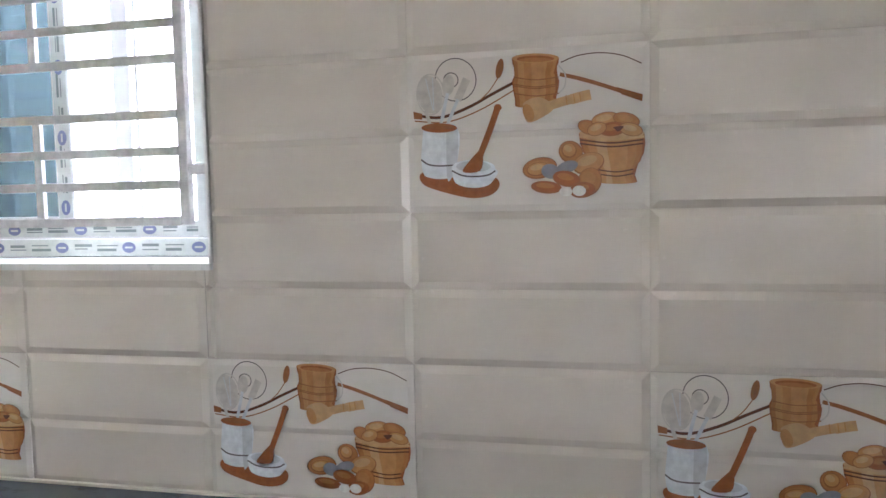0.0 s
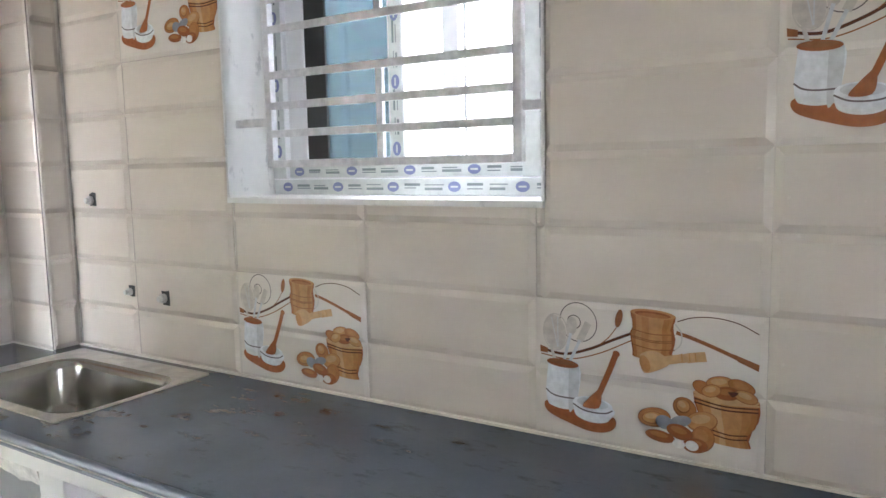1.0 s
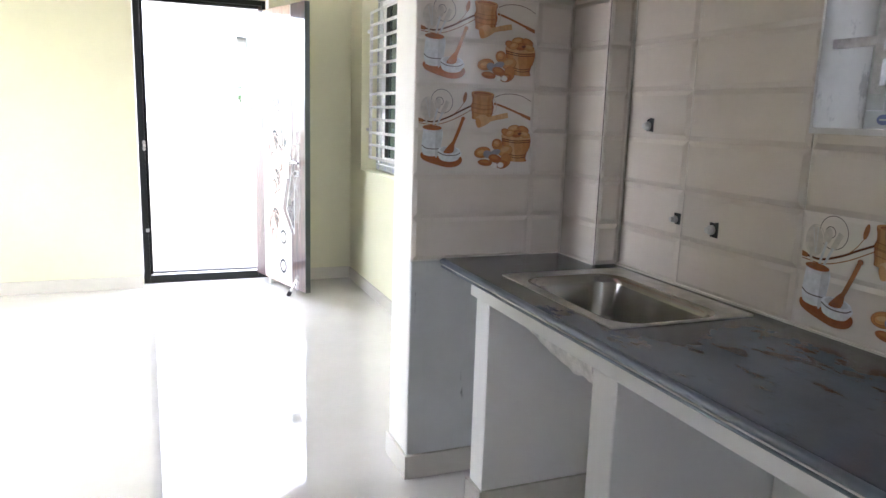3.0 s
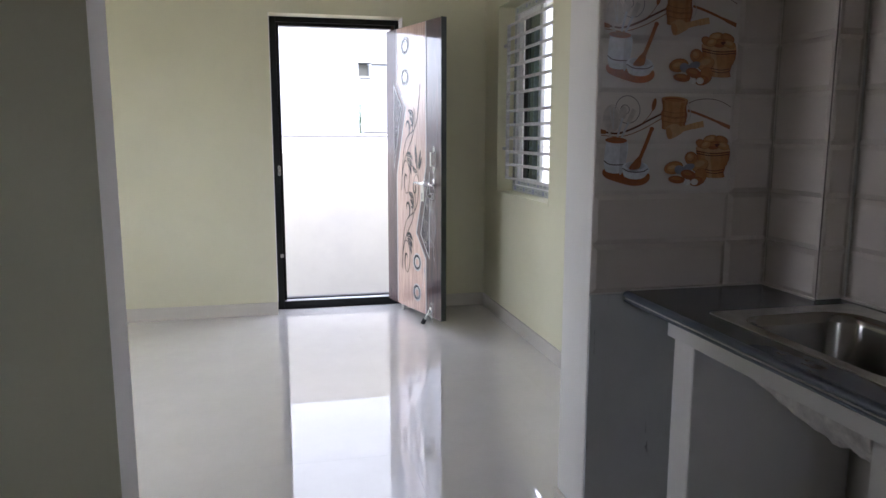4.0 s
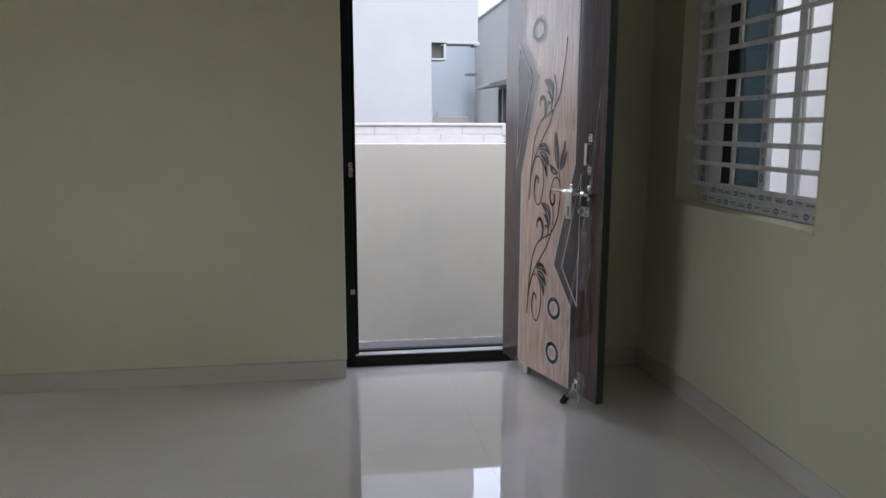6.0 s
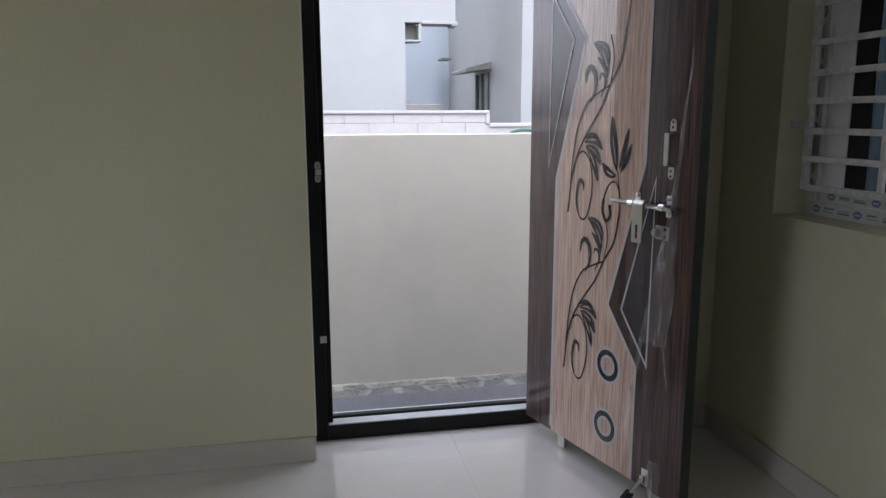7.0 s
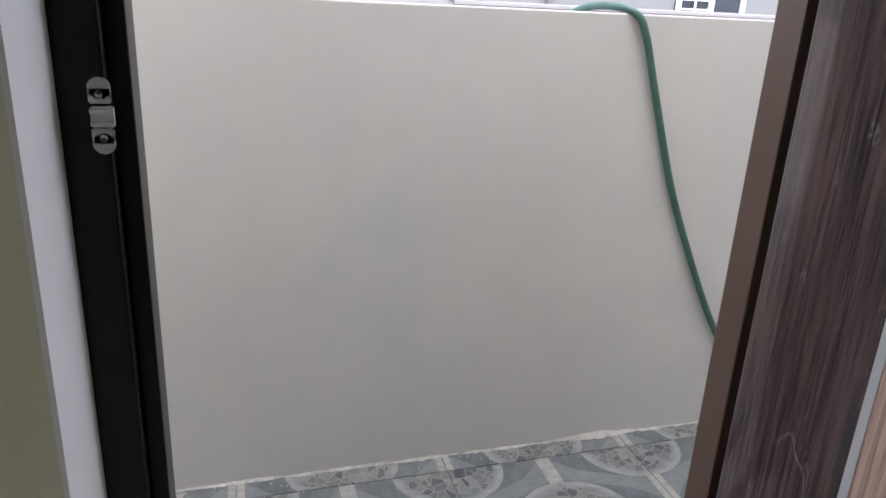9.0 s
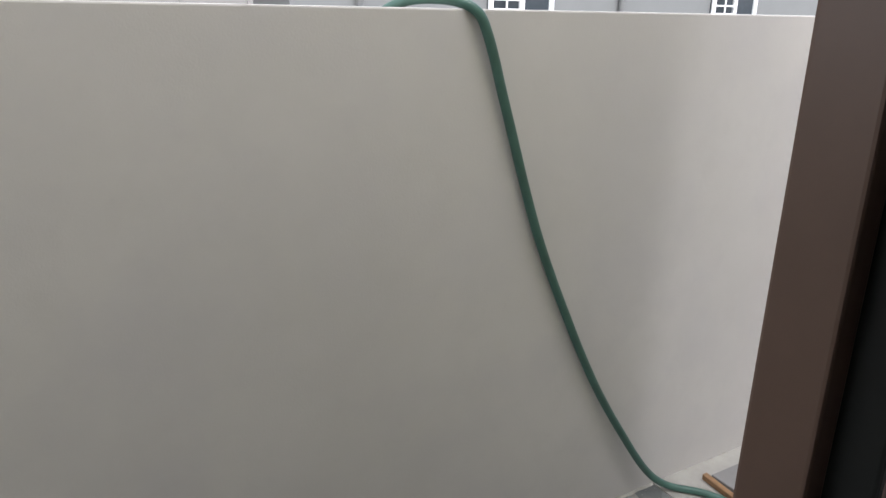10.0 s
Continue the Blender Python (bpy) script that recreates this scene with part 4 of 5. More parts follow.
def window(name, hole, yf, label, split, dark, seed, right=0.052):
    """uPVC sliding window set in the opening; yf is the room-side face of its frame."""
    x0, x1, z0, z1 = hole
    w = thing(name, label, "window", ((x0 + x1) / 2, yf, z0), kind="structure")
    fw = 0.052
    spans = {"bottom": (x0, x1, z0, z0 + 0.045), "top": (x0, x1, z1 - fw, z1), "left": (x0, x0 + fw, z0 + 0.045, z1 - fw), "right": (x1 - right, x1, z0 + 0.045, z1 - fw)}
    tape, ink, grey = bmesh.new(), bmesh.new(), bmesh.new()
    for k, (a, b, c, d) in spans.items():
        wpart("window_frame", boxes((a, b, yf, yf + 0.060, c, d), bevel=0.002, seg=1), MAT_UPVC, w, "white uPVC frame member")
        printed_tape(tape, ink, grey, a, b, yf, c, d, "x" if k in ("bottom", "top") else "z", 0.185, seed + len(k))
    # raised inner track and the fixed centre mullion
    wpart("track", boxes((x0 + fw, x1 - fw, yf + 0.012, yf + 0.055, z0 + 0.045, z0 + 0.085), bevel=0.002, seg=1), MAT_UPVC, w, "white uPVC sliding track")
    printed_tape(tape, ink, grey, x0 + fw, x1 - fw, yf + 0.012, z0 + 0.047, z0 + 0.083, "x", 0.19, seed + 7)
    za, zb = z0 + 0.085, z1 - fw
    xs = x0 + fw
    sash = wpart("sash", boxes((xs, dark[0] - 0.003, yf + 0.016, yf + 0.040, za, zb), (split - 0.050, split, yf + 0.016, yf + 0.040, za, zb),
                               (dark[0] - 0.003, split - 0.050, yf + 0.016, yf + 0.040, za, za + 0.014), (dark[0] - 0.003, split - 0.050, yf + 0.016, yf + 0.040, zb - 0.03, zb), bevel=0.002, seg=1), MAT_UPVC, w, "white uPVC sliding sash")
    printed_tape(tape, ink, grey, split - 0.046, split - 0.004, yf + 0.016, za, zb, "z", 0.17, seed + 3)
    # Black strip stands in for dark reflection and shade in the glass.
    part("glass_shade_strip", boxes((dark[0], dark[1], yf + 0.0185, yf + 0.026, za + 0.014, zb - 0.03)), MAT_RUBBER, sash, "black strip standing in for shade in the glass")
    pane = part("pane", boxes((dark[0] - 0.003, split - 0.050, yf + 0.0275, yf + 0.032, za + 0.014, zb - 0.03)), MAT_BLUE_GLASS, sash, "blue tinted reflective pane")
    pane.visible_shadow = False
    wpart("outer_sash", boxes((split + 0.10, split + 0.145, yf + 0.046, yf + 0.058, za, zb), (split + 0.16, split + 0.168, yf + 0.046, yf + 0.056, za, zb)), MAT_UPVC, w, "white uPVC outer sash stile")
    wpart("printed_tape", tape, MAT_TAPE, w, "clear protective tape on the frame")
    wpart("tape_ovals", ink, MAT_INK, w, "navy ovals printed on the tape")
    wpart("tape_lines", grey, MAT_INK_GREY, w, "grey printed lines on the tape")
    return w


def grille(label, x0, x1, y, zs, zlug, mat, lug_to, bar=0.019, mids=()):
    """A welded frame of flat bars, held by lugs in the reveals."""
    g = thing("window_grille", label, "window grille", ((x0 + x1) / 2, y, zs[0]))
    for x in (x0, x1):
        bm = boxes((x - 0.011, x + 0.011, y - 0.006, y + 0.014, zs[0] - 0.010, zs[-1] + 0.010), bevel=0.0015, seg=1)
        wpart("upright", bm, mat, g)
    rnd = random.Random(4)
    for z in zs:
        bm = boxes((x0 + 0.009, x1 - 0.009, y - 0.010, y - 0.004, z - bar / 2, z + bar / 2), bevel=0.0012, seg=1)
        for v in bm.verts:
            v.co.z += 0.002 * rnd.uniform(-1, 1) * 0.4 + 0.0015 * math.sin(v.co.x * 9 + z * 40)
        wpart("bar", bm, mat, g)
    for xm, za, zb in mids:
        wpart("mid_upright", boxes((xm - 0.010, xm + 0.010, y - 0.003, y + 0.009, za, zb), bevel=0.0015, seg=1), mat, g)
    for z in zlug:
        for xa, xb in ((lug_to[0], x0 - 0.011), (x1 + 0.011, lug_to[1])):
            wpart("fixing_lug", boxes((xa, xb, y - 0.003, y + 0.010, z - 0.011, z + 0.011), bevel=0.0015, seg=1), mat, g)
    return g


def reveal(hole, y0, y1, mat, name, label):
    """Plastered lining of an opening: sill, cheeks and head."""
    x0, x1, z0, z1 = hole
    bm = boxes((x0 - 0.001, x1 + 0.001, y0 - 0.004, y1, z0 - 0.012, z0 + 0.002), (x0 - 0.004, x0 + 0.003, y0, y1, z0 + 0.002, z1), (x1 - 0.003, x1 + 0.004, y0, y1, z0 + 0.002, z1), (x0, x1, y0, y1, z1 - 0.004, z1 + 0.004))
    return solid(name, bm, mat, label, "window sill")


window("window_1", (WIN_K[0] + 0.004, WIN_K[1] - 0.004, WIN_K[2] + 0.003, WIN_K[3] - 0.005), 0.165, "white uPVC sliding window with blue glass, taped frame", -1.196, (-1.530, -1.458), 11, 0.123)
reveal(WIN_K, -0.004, 0.24, MAT_PUTTY, "window_sill_1", "grey-white puttied window reveal and sill")
bars_k = [1.412]
for k in range(14):
    bars_k.append(bars_k[-1] + (0.117 if k % 5 == 3 else 0.0745))
bars_k = [z for z in bars_k if z < 2.33]
grille("streaky grey-white primed steel grille in the kitchen window", -1.525, -0.803, 0.035, bars_k, (1.520, 2.15), MAT_GRILLE, (WIN_K[0], WIN_K[1]), mids=((-1.165, bars_k[0], bars_k[3]), (-1.165, bars_k[4], bars_k[8])))
window("window_2", (WIN_L[0] + 0.004, WIN_L[1] - 0.004, WIN_L[2] + 0.003, WIN_L[3] - 0.005), 0.045, "white uPVC sliding window with dark blue glass", -5.105, (-5.45, -5.37), 31)
reveal(WIN_L, -0.072, 0.24, MAT_WALL, "window_sill_2", "cream painted window reveal and sill")
bars_l = [1.003 + 0.090 * k for k in range(6)] + [1.570 + 0.090 * k for k in range(6)]
grille("white primed steel grille in the living room window", -5.520, -4.632, -0.030, [z for z in bars_l if z < 2.13], (1.2, 1.9), MAT_GRILLE, (WIN_L[0], WIN_L[1]), 0.019, ((-5.200, 1.003, 1.453), (-5.200, 1.570, 2.020)))


# ---------------------------------------------------------------- kitchen counter
COUNTER = 0.826
FRONT = -0.560
SINK = (-2.345, -1.730, -0.482, -0.035)
BOWL = (-2.262, -1.752, -0.442, -0.128)


def rounded(x0, x1, y0, y1, r, n=6):
    pts = []
    for cx, cy, a in ((x1 - r, y1 - r, 0), (x0 + r, y1 - r, 90), (x0 + r, y0 + r, 180), (x1 - r, y0 + r, 270)):
        for k in range(n + 1):
            t = radians(a + 90 * k / n)
            pts.append((cx + r * math.cos(t), cy + r * math.sin(t)))
    return pts


worktop = thing("worktop", "dusty black granite kitchen worktop with a rounded edge", "worktop", (0, -0.28, COUNTER))
bx = (BOWL[0] - 0.02, BOWL[1] + 0.02, BOWL[2] - 0.02, BOWL[3] + 0.02)
bm = bmesh.new()
gx, gy = (KX0, bx[0], bx[1], KX1), (FRONT, bx[2], bx[3], -0.002)
lay = [[[bm.verts.new((x, y, z)) for y in gy] for x in gx] for z in (COUNTER - 0.02, COUNTER)]
for i in range(3):
    for j in range(3):
        if (i, j) == (1, 1):
            continue
        for k in lay:
            bm.faces.new((k[i][j], k[i + 1][j], k[i + 1][j + 1], k[i][j + 1]))
for (i, j), (k, m) in ([((a, 0), (a + 1, 0)) for a in range(3)] + [((a, 3), (a + 1, 3)) for a in range(3)] + [((0, a), (0, a + 1)) for a in range(3)] + [((3, a), (3, a + 1)) for a in range(3)]
                       + [((1, 1), (2, 1)), ((1, 2), (2, 2)), ((1, 1), (1, 2)), ((2, 1), (2, 2))]):
    bm.faces.new((lay[0][i][j], lay[0][k][m], lay[1][k][m], lay[1][i][j]))
wpart("slab", bm, MAT_GRANITE, worktop)


def nosing(z0, z1, proud, mat, name, label):
    """A half-round edge strip along the front."""
    bm = bmesh.new()
    prof = [(FRONT + 0.001, z0)] + [(FRONT - proud * math.sin(t), (z0 + z1) / 2 - (z1 - z0) / 2 * math.cos(t)) for t in np.linspace(0.0, math.pi, 9)] + [(FRONT + 0.001, z1)]
    ends = [[bm.verts.new((x, y, z)) for y, z in prof] for x in (KX0, KX1)]
    for k in range(len(prof) - 1):
        bm.faces.new((ends[0][k], ends[0][k + 1], ends[1][k + 1], ends[1][k]))
    bm.faces.new(ends[0])
    bm.faces.new(ends[1][::-1])
    wpart(name, bm, mat, worktop, label, True)


nosing(COUNTER - 0.0215, COUNTER - 0.0005, 0.014, MAT_EDGE, "upper_edge", "polished black upper edge")
nosing(COUNTER - 0.0345, COUNTER - 0.0245, 0.010, MAT_EDGE, "lower_edge", "polished black lower edge")
wpart("edge_joint", boxes((KX0, KX1, FRONT - 0.007, FRONT + 0.02, COUNTER - 0.0245, COUNTER - 0.0213)), MAT_PUTTY, worktop, "pale putty joint in the edge")

sink = thing("kitchen_sink", "stainless steel sink set into black granite", "sink", (-2.04, -0.26, COUNTER))
bm = bmesh.new()
loops = [(rounded(*SINK, 0.012), COUNTER + 0.0005), (rounded(*SINK, 0.012), COUNTER + 0.004),
         (rounded(BOWL[0] - 0.014, BOWL[1] + 0.014, BOWL[2] - 0.014, BOWL[3] + 0.014, 0.085), COUNTER + 0.0055), (rounded(*BOWL, 0.080), COUNTER + 0.001)]
for d, i in ((-0.02, 0.006), (-0.12, 0.016), (-0.155, 0.030), (-0.175, 0.060)):
    loops.append((rounded(BOWL[0] + i, BOWL[1] - i, BOWL[2] + i, BOWL[3] - i, 0.078), COUNTER + d))
rings = [[bm.verts.new((x, y, z)) for x, y in pts] for pts, z in loops]
for a, b in zip(rings, rings[1:]):
    n = len(a)
    for k in range(n):
        bm.faces.new((a[k], a[(k + 1) % n], b[(k + 1) % n], b[k]))
bm.faces.new(rings[-1])
basin = wpart("basin", bm, [MAT_STEEL_DIM, MAT_STEEL_BRIGHT], sink, "brushed steel bowl and flange", True)
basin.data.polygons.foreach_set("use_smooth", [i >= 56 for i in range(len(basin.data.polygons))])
# flange faces take the brightened copy of the steel
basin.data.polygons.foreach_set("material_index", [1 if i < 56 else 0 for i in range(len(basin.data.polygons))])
bm = bmesh.new()
rod(bm, (-2.0, -0.285, COUNTER - 0.1745), (-2.0, -0.285, COUNTER - 0.171), 0.042, 24)
drain = wpart("drain", bm, MAT_CHROME, sink, "chrome drain ring")
bm = bmesh.new()
rod(bm, (-2.0, -0.285, COUNTER - 0.1709), (-2.0, -0.285, COUNTER - 0.1695), 0.026, 20)
part("drain_hole", bm, MAT_SLOT, drain, "dark drain opening")

base = thing("counter_base", "white plastered masonry supports under the worktop", "counter base", (-2.0, -0.3, 0))
for x0, x1 in ((-2.430, -2.330), (-1.735, -1.635), (-0.93, -0.83), (0.0, 0.1), (0.9, 1.0)):
    wpart("support", boxes((x0, x1, -0.525, -0.002, 0, 0.745), bevel=0.003, seg=1), MAT_WHITE, base)
    wpart("skirting_piece", boxes((x0 - 0.011, x0 - 0.0005, -0.537, -0.02, 0, 0.092), (x0 - 0.011, x1 + 0.011, -0.537, -0.5255, 0, 0.092), (x1 + 0.0005, x1 + 0.011, -0.537, -0.02, 0, 0.092)), MAT_SKIRT, base, "cream tile skirting")
wpart("front_beam", boxes((-2.430, KX1, -0.548, -0.440, 0.7455, 0.7905), bevel=0.002, seg=1), MAT_WHITE, base, "white plastered front beam")
bm = bmesh.new()
nx, na = 46, 14
rows_l = []
for i in range(nx + 1):
    q = i / nx
    x = -2.150 + 0.414 * q
    deep = 0.004 + 0.068 * min(1.0, q / 0.62) ** 0.8
    row = []
    for k in range(na + 1):
        t = math.pi * k / na
        p = Vector((x, -0.476 - 0.052 * math.cos(t), 0.746 - deep * math.sin(t) ** 0.7))
        rough = noise.noise(p * 34) * 0.007 + noise.noise(p * 90) * 0.006 + noise.noise(p * 190) * 0.003
        row.append(bm.verts.new(p + Vector((0, -0.5 * rough, -rough)) * math.sin(t)))
    rows_l.append(row)
for ra, rb in zip(rows_l, rows_l[1:]):
    for k in range(na):
        bm.faces.new((ra[k], ra[k + 1], rb[k + 1], rb[k]))
bm.faces.new(rows_l[0])
bm.faces.new(rows_l[-1][::-1])
wpart("cement_lump", bm, MAT_LUMP, base, "crumbly white cement hanging under the beam")

# water outlets in the tiles
for x, z, s in ((-2.282, 1.312, 1.0), (-2.111, 1.032, 0.8), (-1.950, 1.024, 1.0)):
    t = thing("water_outlet", "capped brass water outlet in a chipped tile hole", "pipe outlet", (x, 0, z), "water outlets over the sink")
    bm = bmesh.new()
    rnd = random.Random(int(abs(x) * 1000))
    pts = [(x + 0.004 + rnd.uniform(0.9, 1.25) * 0.020 * s * max(-0.9, min(0.9, 1.5 * math.cos(a))), z + rnd.uniform(0.9, 1.25) * 0.022 * s * max(-0.9, min(0.9, 1.5 * math.sin(a)))) for a in np.linspace(0, 2 * math.pi, 13)[:-1]]
    bm.faces.new([bm.verts.new((px, -0.0048, pz)) for px, pz in pts])
    wpart("chipped_hole", bm, MAT_SLOT, t, "dark chipped hole")
    bm = bmesh.new()
    rod(bm, (x - 0.004, -0.003, z - 0.003), (x - 0.004, -0.014, z - 0.003), 0.014 * s, 16)
    rod(bm, (x - 0.004, -0.013, z - 0.003), (x - 0.004, -0.026, z - 0.003), 0.009 * s, 6)
    wpart("cap", bm, MAT_ZINC, t, "grey metal cap")

# ---------------------------------------------------------------- switch plate
sw = thing("switch_plate", "white switch plate with two switches and a socket", "light switch", (-4.184, -0.07, 1.40))
plate = wpart("plate", boxes((-4.292, -4.080, -0.0805, -0.0702, 1.355, 1.446), bevel=0.003), MAT_SWITCH, sw)
for x in (-4.264, -4.210):
    bm = boxes((x, x + 0.050, -0.086, -0.080, 1.372, 1.430), bevel=0.002)
    for v in bm.verts:
        v.co.y += (v.co.z - 1.40) * 0.10
    wpart("rocker", bm, MAT_SWITCH, sw, "white rocker switch")
sock = wpart("socket", boxes((-4.156, -4.106, -0.0850, -0.080, 1.372, 1.430), bevel=0.002), MAT_SWITCH, sw, "white socket face")
bm = bmesh.new()
for dx, dz, r in ((0, 0.014, 0.005), (-0.009, -0.001, 0.003), (0.009, -0.001, 0.003), (-0.009, -0.015, 0.0035), (0.009, -0.015, 0.0035)):
    rod(bm, (-4.131 + dx, -0.0858, 1.401 + dz), (-4.131 + dx, -0.0845, 1.401 + dz), r, 10)
for dx in (0.012, 0.106, 0.200):
    for z in (1.361, 1.439):
        quad_box(bm, -4.292 + dx - 0.006, -4.292 + dx + 0.006, -0.0813, -0.0800, z - 0.0025, z + 0.0025)
tagged(wpart("slots", bm, MAT_SLOT, sw, "dark pin holes and fixing slots"), kind="stuff")
sw.location += Vector((0.010, 0, 0.012))


# ---------------------------------------------------------------- terrace outside the door
TZ = -0.175
ground = solid("ground", boxes((-400, 400, -400, 400, -0.6, -0.5)), MAT_DIRT, "bare earth ground reaching the horizon", "ground")
terrace = solid("terrace_floor", boxes((-7.2, -6.200, -8, 6, -0.49, TZ - 0.006)), MAT_CEMENT, "narrow terrace floor of grey-blue patterned tiles", "terrace floor")
solid("cement_strip", boxes((-7.11, -6.201, 0.27, 6.0, TZ - 0.005, TZ + 0.006)), MAT_CEMENT, "smooth grey cement floor beside the tiles", "floor strip")
bm = boxes((-7.040, -6.72, 0.436, 0.80, TZ + 0.0065, TZ + 0.020), bevel=0.002, seg=1)
loose = tagged(new("loose_slab", mesh_of(bm, "loose_slab", MAT_BLOCK)), "loose broken pale slab lying on the cement", "slab")
bm = boxes((-7.050, -6.80, 0.408, 0.426, TZ + 0.0065, TZ + 0.026), bevel=0.002, seg=1)
for v in bm.verts:
    v.co.y += 0.003 * noise.noise(v.co * 40) - 0.10 * (v.co.x + 7.05)
tagged(new("wooden_batten", mesh_of(bm, "wooden_batten", MAT_BATTEN)), "short rough brown wooden batten lying on cement", "wood batten")
sill = solid("door_sill", boxes((-6.490, -6.281, -1.85, -0.50, TZ - 0.004, 0.008), bevel=0.003), MAT_SILL, "dusty purple-grey granite door sill", "door sill")
solid("sill_nosing", boxes((-6.280, -6.171, -1.620, -0.692, TZ - 0.004, 0.030), bevel=0.003), MAT_ALU, "pale grey marble strip behind the threshold", "door sill")

parapet = solid("parapet_wall", boxes((-7.23, -7.110, -8, 6, -0.49, 1.142), bevel=0.004), MAT_OUTER, "off-white plastered parapet wall of the terrace", "parapet")
bm = bmesh.new()
rnd = random.Random(8)
n = 340
rowa, rowb = [], []
for k in range(n + 1):
    y = -2.2 + 2.9 * k / n
    patch_h = 0.012 * math.exp(-((y + 0.36) / 0.09) ** 2)
    a = 0.001 + 0.010 * abs(noise.noise(Vector((y * 7, 0.3, 1)))) + 0.008 * abs(noise.noise(Vector((y * 31, 2.3, 1)))) + rnd.uniform(0, 0.003) + patch_h * 0.6
    hgt = 0.001 + 0.006 * abs(noise.noise(Vector((y * 6, 4.3, 1)))) + 0.008 * abs(noise.noise(Vector((y * 27, 1.3, 1)))) + rnd.uniform(0, 0.003) + patch_h
    rowa.append(bm.verts.new((-7.110 + a, y, TZ + 0.001)))
    rowb.append(bm.verts.new((-7.1095, y, TZ + hgt)))
for k in range(n):
    bm.faces.new((rowa[k], rowa[k + 1], rowb[k + 1], rowb[k]))
part("mortar_fillet", bm, MAT_FILLET, parapet, "crumbled mortar along the wall foot")
bm = bmesh.new()
for k in range(150):
    y, x = rnd.uniform(-1.8, 0.4), -7.110 + abs(rnd.gauss(0, 0.035)) + 0.004
    s = rnd.uniform(0.0008, 0.0032)
    bmesh.ops.create_icosphere(bm, subdivisions=1, radius=s, matrix=Matrix.Translation((x, y, TZ + s * 0.5)) @ Matrix.Diagonal((1.4, 1.2, 0.6, 1)))
tagged(new("mortar_crumbs", mesh_of(bm, "mortar_crumbs", MAT_CEMENT)), "grey mortar crumbs scattered along the wall foot", "debris", "", "stuff")

bm = bmesh.new()
hose_pts = smooth_line([(-7.42, -0.640, 0.90), (-7.30, -0.555, 1.085), (-7.222, -0.512, 1.148), (-7.150, -0.455, 1.159), (-7.102, -0.408, 1.142), (-7.092, -0.378, 1.090), (-7.094, -0.325, 0.940), (-7.096, -0.228, 0.672),
                        (-7.096, -0.120, 0.440), (-7.095, -0.012, 0.235), (-7.090, 0.098, 0.060), (-7.080, 0.200, -0.085), (-7.060, 0.280, -0.152), (-6.96, 0.365, -0.1565), (-6.72, 0.42, -0.1565), (-6.45, 0.45, -0.1565)], 7)
tube(bm, hose_pts, 0.0105, 12)
tagged(new("garden_hose", mesh_of(bm, "garden_hose", MAT_HOSE, True)), "green rubber hose hanging over the parapet wall", "hose")

# ---------------------------------------------------------------- neighbouring buildings
block_wall = solid("block_wall", boxes((-12.74, -12.62, -9, 0.74, -0.49, 1.268), (-12.74, -12.62, 0.74, 20, -0.49, 1.098)), MAT_MORTAR, "whitewashed concrete block boundary wall, stepped down", "boundary wall")
wall_cap = part("coping", boxes((-12.75, -12.59, -9, 0.75, 1.268, 1.308), (-12.75, -12.59, 0.75, 20, 1.098, 1.140), (-12.75, -12.59, 0.70, 0.75, 1.140, 1.268), bevel=0.006, seg=1), MAT_BLOCK, block_wall, "smooth white coping")

house_a = thing("white_house", "plain white painted house with a deep recess", "house", (-17, -4, 0))
for span in ((-14.9, -14.6, -9, -0.055, -0.49, 7.2), (-14.9, -14.6, -0.055, 0.72, 2.628, 7.2), (-16.8, -14.9, -9, -8.7, -0.49, 7.2), (-16.8, -14.9, -0.24, -0.055, -0.49, 7.2), (-17.0, -16.8, -9, -0.055, -0.49, 7.2)):
    wpart("wall", boxes(span), MAT_BUILD, house_a)
wpart("bracket", boxes((-14.895, -14.86, -0.053, 0.150, 2.375, 2.626), bevel=0.004, seg=1), MAT_BRACKET, house_a, "shaded back of the boxed corner bracket")
wpart("bracket_edge", boxes((-14.89, -14.595, 0.151, 0.192, 2.350, 2.606), (-14.89, -14.595, -0.053, 0.151, 2.345, 2.374), bevel=0.004, seg=1), MAT_BUILD, house_a, "pale plastered edge of the bracket")
wpart("slab_lip", boxes((-14.92, -14.585, 0.193, 0.75, 2.607, 2.65), (-14.92, -14.585, 0.66, 0.75, 2.585, 2.6065), bevel=0.005, seg=1), MAT_BUILD, house_a, "thin slab edge with a drip nose")
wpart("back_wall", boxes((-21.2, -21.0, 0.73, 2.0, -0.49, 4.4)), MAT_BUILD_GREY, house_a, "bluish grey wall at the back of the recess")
wpart("spout", boxes((-20.7, -20.2, 1.58, 1.80, 2.52, 2.56)), MAT_CANOPY, house_a, "small dark spout")
wpart("ledge", boxes((-20.99, -20.6, 0.745, 1.70, 1.34, 1.52), bevel=0.01, seg=1), MAT_BLOCK, house_a, "low block ledge")
wpart("ledge_block", boxes((-20.99, -20.6, 0.76, 0.90, 1.521, 1.66), bevel=0.01, seg=1), MAT_BLOCK, house_a, "single block on the ledge")


